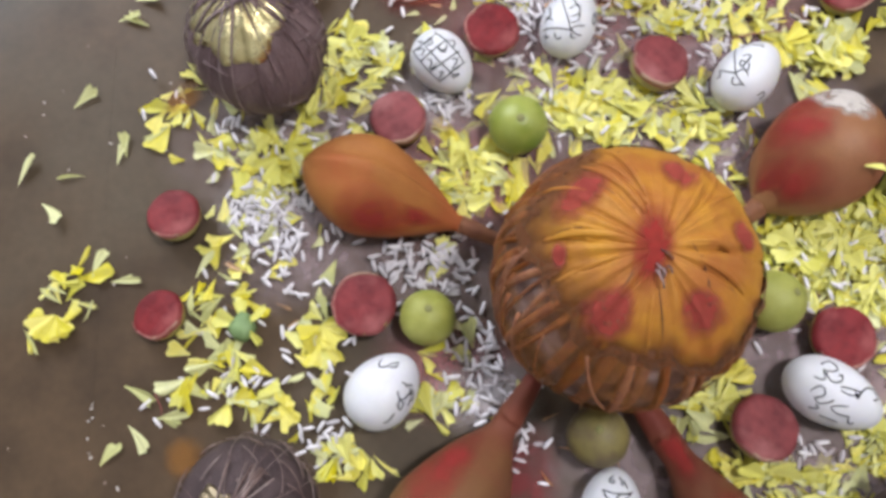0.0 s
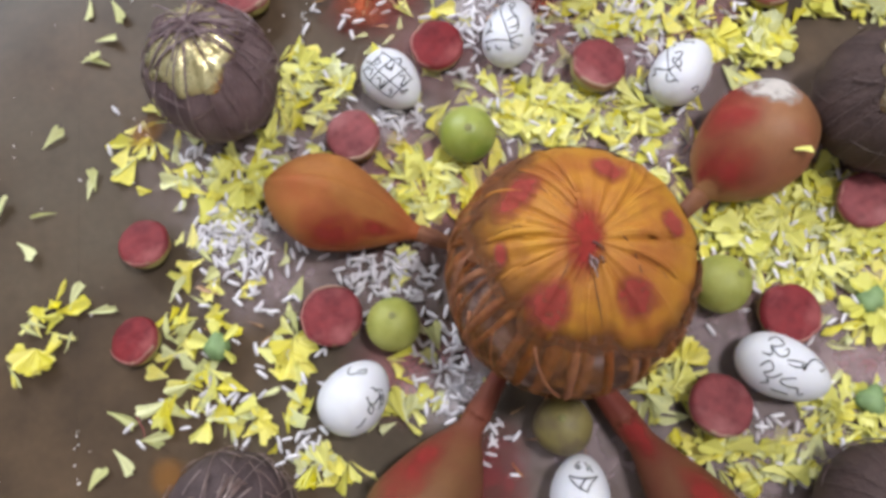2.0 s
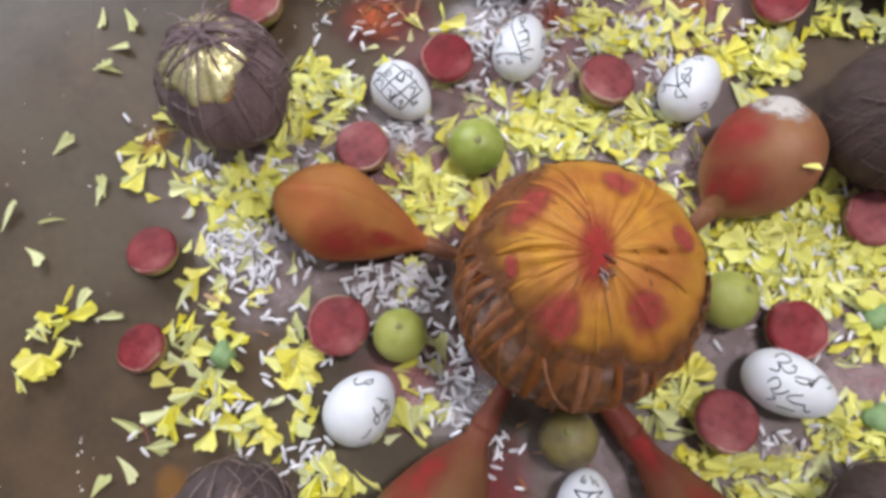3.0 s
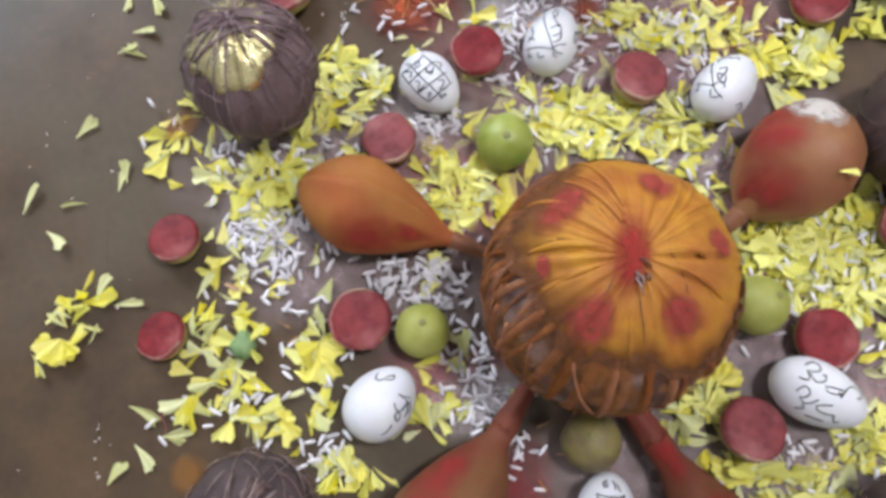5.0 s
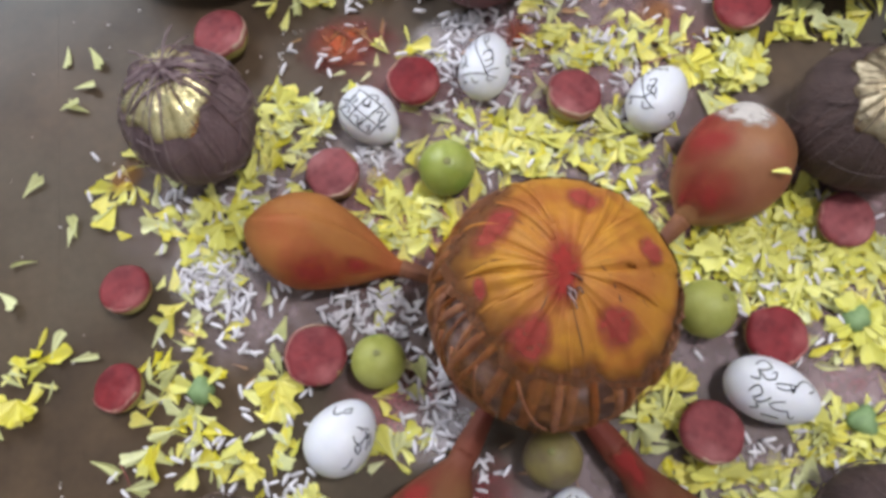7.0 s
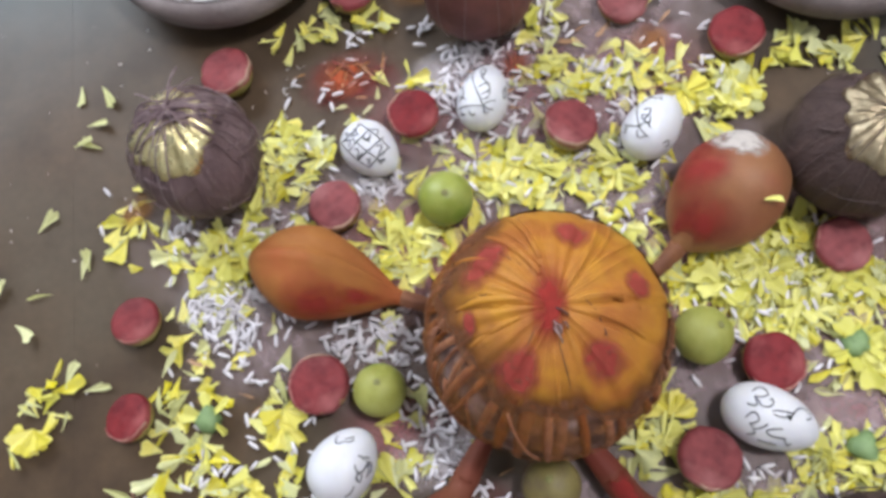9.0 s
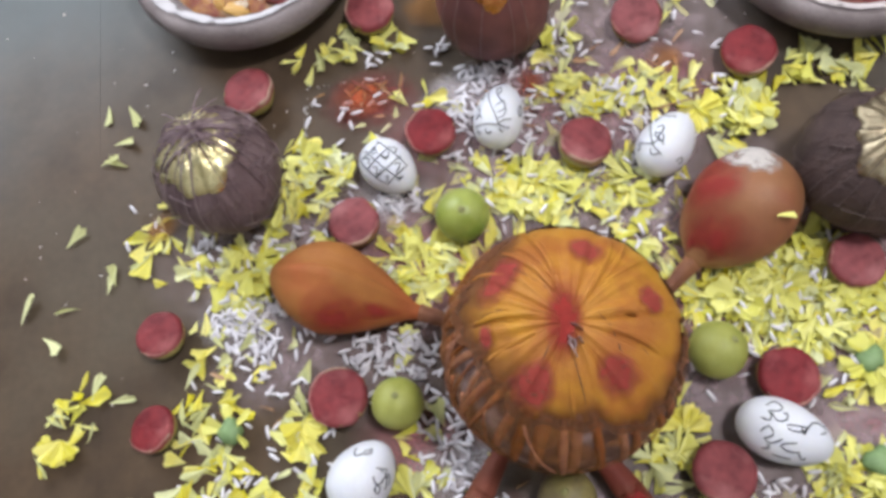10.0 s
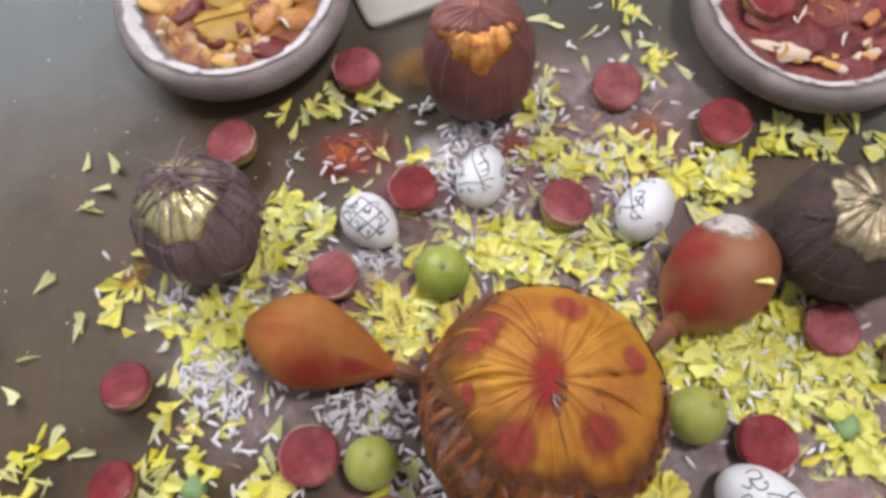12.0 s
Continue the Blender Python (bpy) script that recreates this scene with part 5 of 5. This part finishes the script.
# heaps: centre, half widths, how many
HEAPS_A = [(-0.008, 0.217, 0.022, 0.020, 26), (-0.132, 0.175, 0.036, 0.022, 16), (-0.068, 0.123, 0.045, 0.020, 44), (-0.048, 0.173, 0.025, 0.025, 24), (0.017, 0.199, 0.013, 0.013, 8), (0.084, 0.104, 0.034, 0.022, 75),
           (0.193, 0.156, 0.045, 0.018, 105), (0.271, 0.142, 0.026, 0.020, 44), (0.352, 0.034, 0.049, 0.022, 115), (0.386, 0.003, 0.032, 0.018, 80), (0.401, 0.058, 0.027, 0.020, 50), (-0.107, 0.092, 0.027, 0.013, 12),
           (-0.111, 0.025, 0.022, 0.025, 13), (-0.088, -0.040, 0.038, 0.025, 20), (-0.125, -0.044, 0.016, 0.018, 9), (-0.033, -0.017, 0.010, 0.010, 7),
           (-0.085, 0.066, 0.026, 0.028, 9), (-0.045, 0.045, 0.03, 0.02, 3), (0.085, -0.045, 0.022, 0.03, 5), (0.055, 0.045, 0.02, 0.02, 3), (0.035, 0.235, 0.02, 0.02, 4), (0.14, 0.185, 0.03, 0.015, 6)]
HEAPS_B = [(-0.061, -0.071, 0.034, 0.012, 14), (0.047, -0.085, 0.018, 0.008, 14), (-0.018, -0.118, 0.018, 0.012, 12), (0.372, 0.198, 0.027, 0.020, 34), (0.322, 0.232, 0.022, 0.016, 16), (0.247, 0.249, 0.025, 0.018, 18),
           (0.250, -0.080, 0.020, 0.016, 16), (0.384, -0.122, 0.022, 0.018, 30), (0.297, -0.137, 0.024, 0.014, 24), (-0.243, 0.022, 0.008, 0.018, 7), (-0.250, -0.008, 0.012, 0.007, 3), (0.029, -0.052, 0.008, 0.008, 3),
           (0.261, 0.098, 0.027, 0.009, 14), (0.022, 0.332, 0.018, 0.010, 10), (0.067, 0.335, 0.022, 0.009, 7), (0.238, 0.306, 0.012, 0.022, 12)]
HEAPS_C = [(0.352, 0.337, 0.012, 0.022, 9), (0.460, 0.231, 0.020, 0.012, 12), (0.509, 0.220, 0.025, 0.011, 16), (0.379, 0.204, 0.022, 0.016, 22), (0.276, 0.234, 0.036, 0.013, 18), (0.110, 0.265, 0.018, 0.011, 5),
           (0.342, 0.397, 0.013, 0.009, 4), (0.349, 0.048, 0.041, 0.020, 65), (0.430, 0.017, 0.040, 0.018, 75), (0.430, -0.044, 0.024, 0.018, 40), (0.387, 0.031, 0.036, 0.027, 40), (0.388, -0.119, 0.022, 0.016, 14),
           (0.428, -0.131, 0.013, 0.011, 4), (0.261, -0.075, 0.016, 0.016, 10), (0.333, -0.153, 0.022, 0.011, 14), (0.285, -0.135, 0.013, 0.009, 5)]
LOOSE = [(-0.200, 0.141, 100), (-0.243, 0.117, 170), (-0.256, 0.087, -30), (-0.193, 0.027, 5), (-0.218, 0.042, 80), (-0.175, -0.095, -45), (-0.199, -0.107, 60), (-0.202, 0.257, 20), (-0.237, 0.184, 45), (-0.177, 0.301, -60),
         (-0.188, 0.274, 10), (-0.282, 0.122, 70), (-0.176, -0.061, -20), (-0.151, -0.080, 10), (-0.203, 0.306, -85), (-0.130, 0.038, 60), (-0.196, 0.252, 160), (-0.203, 0.134, 75),
         (0.243, 0.325, 70), (0.300, 0.375, 20), (0.335, 0.362, 100), (0.322, 0.337, 40), (0.265, 0.395, -30), (0.250, 0.405, 10), (0.265, 0.432, 80), (0.195, 0.424, 5), (0.350, 0.392, 60), (0.358, 0.384, 120), (0.290, 0.340, 95), (0.380, 0.320, -60)]
# where solid things keep petals and grains off the floor: centre and radius
SOLID = [(0.181, 0.0, 0.070), (-0.080, 0.192, 0.040), (0.452, 0.115, 0.045), (0.181, 0.325, 0.038), (-0.078, -0.142, 0.038), (0.385, -0.187, 0.040), (-0.050, 0.452, 0.105), (0.503, 0.357, 0.105)]
SOLID += [(x, y, 0.019) for x, y, *_ in HALVES] + [(0.124, 0.137, 0.019), (0.049, -0.013, 0.017), (0.307, -0.009, 0.018), (0.170, -0.103, 0.018)]
SOLID += [(0.066, 0.193, 0.020), (0.170, 0.224, 0.020), (0.307, 0.171, 0.020), (0.015, -0.066, 0.021), (0.340, -0.078, 0.024), (0.176, -0.153, 0.02)]
SOLID += [(0.010, 0.085, 0.030), (0.035, 0.075, 0.026), (-0.015, 0.096, 0.024), (0.350, 0.100, 0.036), (0.325, 0.085, 0.028), (0.055, -0.155, 0.034), (0.09, -0.11, 0.015), (0.265, -0.19, 0.028), (0.232, -0.13, 0.016)]


def free(x, y, margin=0.0):
    return all((x - a) ** 2 + (y - b) ** 2 > (r + margin) ** 2 for a, b, r in SOLID)


rng = random.Random(11)
placed = []
for hx, hy, rx, ry, n in HEAPS_A + HEAPS_B + HEAPS_C:
    dens = n / (rx * ry)
    k = 0
    tries = 0
    while k < n * 1.9 and tries < n * 25:
        tries += 1
        x, y = hx + rng.gauss(0, 0.78) * rx, hy + rng.gauss(0, 0.78) * ry
        if not free(x, y):
            continue
        heap = 0.010 * math.exp(-((x - hx) / rx) ** 2 - ((y - hy) / ry) ** 2) * min(1, dens / 45000)
        fan = rng.choice((1, 1, 1, 1, 2, 3))
        a0 = rng.uniform(0, 360)
        ln = rng.uniform(0.015, 0.027)
        for q in range(fan):
            a = a0 + (q - fan / 2) * rng.uniform(10, 38)
            l = ln * rng.uniform(0.7, 1.15)
            cx, cy = x + math.cos(radians(a)) * l * 0.45, y + math.sin(radians(a)) * l * 0.45
            if not free(cx, cy, -0.004):
                continue
            z = 0.0022 + heap * rng.random() + 0.0008 * q
            placed.append((cx, cy, z, rng.gauss(0, 16) + 180 * (rng.random() < 0.3), rng.gauss(0, 12) - 60 * heap / 0.01 * 0.3 * rng.random(), a, l * rng.uniform(0.9, 1.05)))
            k += 1

# the petals of open floor are things of their own; those in the heaps are one litter
for x, y, a in LOOSE:
    ob = new("petal", rng.choice(PALE))
    l = rng.uniform(0.020, 0.028)
    ob.matrix_basis = pose(x, y, 0.0028, rng.gauss(0, 8), rng.uniform(-6, 3), a) @ Matrix.Diagonal((l, l, l, 1))
    tagged(ob, "single yellow petal lying on bare floor", "petal", "loose petals")
rng.shuffle(placed)
placed.sort(key=lambda p: -p[2])
single, litter = placed[:230], placed[230:]
for x, y, z, rx, ry, a, l in single:
    ob = new("petal", rng.choice(PETALS))
    ob.matrix_basis = pose(x, y, z, rx, ry, a) @ Matrix.Diagonal((l, l, l, 1))
    tagged(ob, "yellow petal lying on top of a petal heap", "petal", "petals on the heaps")
for half, mat, name in ((0, M_PETAL, "petal_litter"), (1, M_PETAL_DEEP, "petal_litter"), (2, M_PETAL_PALE, "petal_litter")):
    vs, fs, k = [], [], 0
    for i, (x, y, z, rx, ry, a, l) in enumerate(litter):
        if i % 3 != half:
            continue
        m = np.array(pose(x, y, z, rx, ry, a) @ Matrix.Diagonal((l, l, l, 1)))
        v = SHAPE_V[(i * 7) % 20] @ m[:3, :3].T + m[:3, 3]
        v[:, 2] = np.maximum(v[:, 2], 0.0007)
        vs.append(v)
        fs.append(FACES + k)
        k += len(v)
    me = mesh_of(name, np.concatenate(vs).tolist(), [tuple(f) for f in np.concatenate(fs).tolist()], mat)
    tagged(new(name, me), "scattered yellow flower petals strewn over the floor", "petals", kind="stuff")

# rice: centre, half widths, how many
RICE_A = [(-0.083, 0.085, 0.020, 0.016, 110), (-0.059, 0.054, 0.034, 0.016, 46), (0.040, 0.033, 0.025, 0.020, 64), (-0.030, 0.091, 0.022, 0.009, 16), (0.087, -0.043, 0.020, 0.018, 30), (0.090, -0.072, 0.022, 0.016, 26),
          (0.066, 0.166, 0.018, 0.011, 36), (0.017, 0.210, 0.018, 0.022, 10), (0.133, 0.243, 0.013, 0.013, 14), (0.198, 0.229, 0.007, 0.022, 14), (0.274, 0.231, 0.032, 0.020, 28), (0.044, 0.267, 0.032, 0.018, 8),
          (0.262, 0.103, 0.036, 0.018, 24), (0.352, 0.034, 0.049, 0.027, 44), (-0.035, -0.096, 0.020, 0.018, 26)]
RICE_B = [(-0.093, -0.027, 0.049, 0.041, 16), (0.114, -0.095, 0.016, 0.020, 24), (-0.171, 0.183, 0.027, 0.027, 4), (-0.102, 0.146, 0.027, 0.013, 16), (-0.060, 0.021, 0.027, 0.013, 14), (0.065, 0.313, 0.013, 0.009, 10),
          (0.123, 0.317, 0.013, 0.004, 8), (0.171, 0.281, 0.029, 0.008, 34), (0.140, 0.246, 0.018, 0.016, 18), (0.246, 0.304, 0.013, 0.032, 18), (0.282, 0.237, 0.027, 0.020, 24), (0.375, 0.229, 0.011, 0.008, 6),
          (0.040, 0.267, 0.027, 0.018, 6), (0.175, 0.194, 0.027, 0.018, 18), (0.13, 0.21, 0.015, 0.015, 10), (0.06, 0.0, 0.03, 0.03, 16), (0.30, 0.36, 0.05, 0.05, 10), (0.34, -0.12, 0.05, 0.03, 12),
          (-0.11, -0.06, 0.04, 0.02, 12), (0.40, 0.03, 0.05, 0.03, 22), (0.28, 0.14, 0.03, 0.02, 14), (0.11, 0.12, 0.03, 0.03, 14), (0.19, 0.165, 0.04, 0.015, 14), (-0.05, 0.14, 0.04, 0.02, 16), (0.36, 0.02, 0.06, 0.05, 60), (0.42, -0.01, 0.05, 0.05, 40), (0.21, 0.15, 0.06, 0.03, 36), (0.27, 0.20, 0.06, 0.03, 40), (0.17, 0.26, 0.05, 0.03, 40), (-0.02, 0.12, 0.06, 0.04, 50), (-0.05, -0.05, 0.05, 0.04, 14), (0.07, 0.02, 0.03, 0.04, 40), (0.33, 0.26, 0.06, 0.05, 24), (0.34, -0.12, 0.05, 0.03, 20)]
gv, gf = lathe([(0.05, -0.5), (0.115, -0.42), (0.158, -0.15), (0.158, 0.15), (0.115, 0.42), (0.04, 0.5)], 7)
GV = np.array([(p.z, p.x, p.y) for p in gv])
GRAIN = mesh_of("rice_grain", [(p.z, p.x, p.y) for p in gv], gf, M_RICE)
rng = random.Random(12)
vs, fs, k = [], [], 0
for hx, hy, rx, ry, n in RICE_A + RICE_B:
    got = tries = 0
    while got < n and tries < n * 15:
        tries += 1
        x, y = hx + rng.gauss(0, 0.7) * rx, hy + rng.gauss(0, 0.7) * ry
        if not free(x, y, 0.002):
            continue
        got += 1
        l = rng.uniform(0.0085, 0.0120)
        z = 0.0016 + (rng.random() < 0.5) * rng.choice((0.0022, 0.0022, 0.008)) + 0.004 * math.exp(-((x - hx) / rx) ** 2 - ((y - hy) / ry) ** 2) * (n / (rx * ry) > 40000) * rng.random()
        m = pose(x, y, z, 0, rng.gauss(0, 8), rng.uniform(0, 360)) @ Matrix.Diagonal((l, l, l, 1))
        if n <= 14:
            ob = new("rice_grain", GRAIN)
            ob.matrix_basis = m
            tagged(ob, "single white rice grain lying among the petals", "rice", "loose rice grains")
            continue
        m = np.array(m)
        v = GV @ m[:3, :3].T + m[:3, 3]
        v[:, 2] = np.maximum(v[:, 2], 0.0006)
        vs.append(v)
        fs += [tuple(i + k for i in q) for q in gf]
        k += len(v)
me = mesh_of("rice_grains", np.concatenate(vs).tolist(), fs, M_RICE)
tagged(new("rice_grains", me), "white rice grains strewn between the petals", "rice", kind="stuff")


# ---- broken flower heads and small bits ----
def flower_head(x, y, turn, fan, petals, label, calyx=True):
    ob = empty("flower_head", pose(x, y, 0.003, 0, 0, turn))
    tagged(ob, label, "flower", "broken flower heads")
    r = random.Random(int(x * 1000))
    if calyx:
        part("calyx", mesh_of("calyx", *lathe([(0.005, -0.002), (0.0095, 0.001), (0.0112, 0.006), (0.0088, 0.011), (0.0035, 0.0125)], 18, 0.5, x * 40), M_GREEN), ob, "bright green calyx")
    for i in range(petals):
        a = -fan / 2 + fan * i / max(1, petals - 1) + r.uniform(-6, 6)
        l = r.uniform(0.017, 0.023)
        d = 0.4 * l + (0.003 if calyx else 0.002)
        p = part("petal", r.choice(PETALS if calyx else DEEP), ob)
        p.matrix_basis = pose(d * math.cos(radians(a)), d * math.sin(radians(a)), (0.006 if calyx else 0.002) + 0.004 * r.random(), r.gauss(0, 12), -r.uniform(0, 18), a) @ Matrix.Diagonal((l, l, l, 1))
    return ob


flower_head(-0.095, -0.014, 60, 200, 4, "green flower calyx with a few yellow petals")
flower_head(0.424, -0.033, -60, 220, 9, "green flower calyx with yellow petals hanging on")
flower_head(0.408, -0.110, -30, 200, 7, "green flower calyx with yellow petals at the egg")
flower_head(0.272, -0.066, 70, 150, 12, "torn yellow flower beside a cut lime", False)
flower_head(-0.246, 0.000, -108, 120, 10, "fan of joined yellow petals on bare floor", False)
flower_head(-0.034, -0.014, -70, 170, 7, "torn yellow flower beside a cut lime", False)
flower_head(0.345, 0.205, -50, 170, 8, "torn yellow flower beside an egg", False)
flower_head(0.170, 0.150, 90, 170, 10, "torn yellow flower behind the coconut", False)
ob = new("petal", PETALS[4])
ob.matrix_basis = pose(0.366, 0.079, 0.0725, -34, 14, 20) @ Matrix.Diagonal((0.013, 0.018, 0.017, 1))
tagged(ob, "yellow petal scrap lying on the red gourd", "petal", "loose petals")
rng = random.Random(52)
for i in range(14):
    ob = new("petal", rng.choice(PETALS))
    l = rng.uniform(0.016, 0.024)
    ob.matrix_basis = pose(0.448 + rng.gauss(0, 0.014), 0.418 + rng.gauss(0, 0.012), 0.056 + 0.004 * rng.random(), rng.gauss(0, 20), rng.gauss(0, 12), rng.uniform(0, 360)) @ Matrix.Diagonal((l, l, l, 1))
    tagged(ob, "yellow petal lying on the offerings in a bowl", "petal", "petals in the bowl")
# withered orange slivers between the rice and the powder
M_WITHER = material("withered_petal", (0.52, 0.33, 0.16), (0.42, 0.20, 0.08), rough=0.6, scale=90, fine=500, bump=0.3, rnd=0.2, thin=0.18)
WITHERED = [mesh_of("withered_petal", *SHAPES[i], M_WITHER) for i in (0, 1, 5, 6, 10)]
rng = random.Random(63)
for hx, hy, rx, ry, n in ((0.06, 0.28, 0.035, 0.025, 14), (0.20, 0.24, 0.05, 0.03, 10), (0.30, 0.26, 0.05, 0.03, 8), (0.27, 0.10, 0.02, 0.03, 4), (0.14, -0.11, 0.03, 0.03, 7), (-0.09, 0.01, 0.03, 0.03, 4)):
    for i in range(n):
        x, y = hx + rng.gauss(0, rx * 0.7), hy + rng.gauss(0, ry * 0.7)
        if free(x, y, 0.003):
            ob = new("withered_petal", rng.choice(WITHERED))
            l = rng.uniform(0.011, 0.021)
            ob.matrix_basis = pose(x, y, 0.004, rng.gauss(0, 18), rng.gauss(0, 8), rng.uniform(0, 360)) @ Matrix.Diagonal((l, l * 0.8, l, 1))
            tagged(ob, "withered orange petal sliver lying among rice grains", "petal", "withered petals")
# dry straws
rng = random.Random(31)
for x, y, a, l in ((0.05, 0.285, 130, 0.03), (0.085, 0.28, 60, 0.025), (0.33, 0.215, 5, 0.05), (0.20, 0.265, 80, 0.02), (-0.16, -0.07, 100, 0.02), (0.31, 0.12, 60, 0.03), (0.43, -0.03, 20, 0.02)):
    pts = [Vector((x + l * (u - 0.5) * math.cos(radians(a)) + 0.002 * math.sin(5 * u), y + l * (u - 0.5) * math.sin(radians(a)), 0.004 + 0.004 * math.sin(3 * u))) for u in (0, 0.2, 0.4, 0.6, 0.8, 1.0)]
    st = new("straw", mesh_of("straw", *tube(pts, 0.0006, 5), M_PITH))
    tagged(st, "thin dry straw lying across the petals", "straw", "dry straws")

# pale crumbs and specks all over the floor
rng = random.Random(41)
bits = []
for i in range(170):
    x, y = rng.uniform(-0.34, 0.60), rng.uniform(-0.20, 0.55)
    if not free(x, y, 0.004):
        continue
    z = rng.uniform(0.0003, 0.0011)
    v, f = lathe([(z * 0.8, 0.0), (z, z * 0.5), (z * 0.4, z)], 6)
    a, stretch = rng.uniform(0, 6.28), rng.uniform(1.0, 2.6)
    bits.append(([Vector((x + p.x * stretch * math.cos(a) - p.y * math.sin(a), y + p.x * stretch * math.sin(a) + p.y * math.cos(a), p.z)) for p in v], f))
tagged(new("crumbs", mesh_of("crumbs", *joined(bits), M_ASH)), "tiny pale crumbs scattered over the cement floor", "crumbs", kind="stuff")
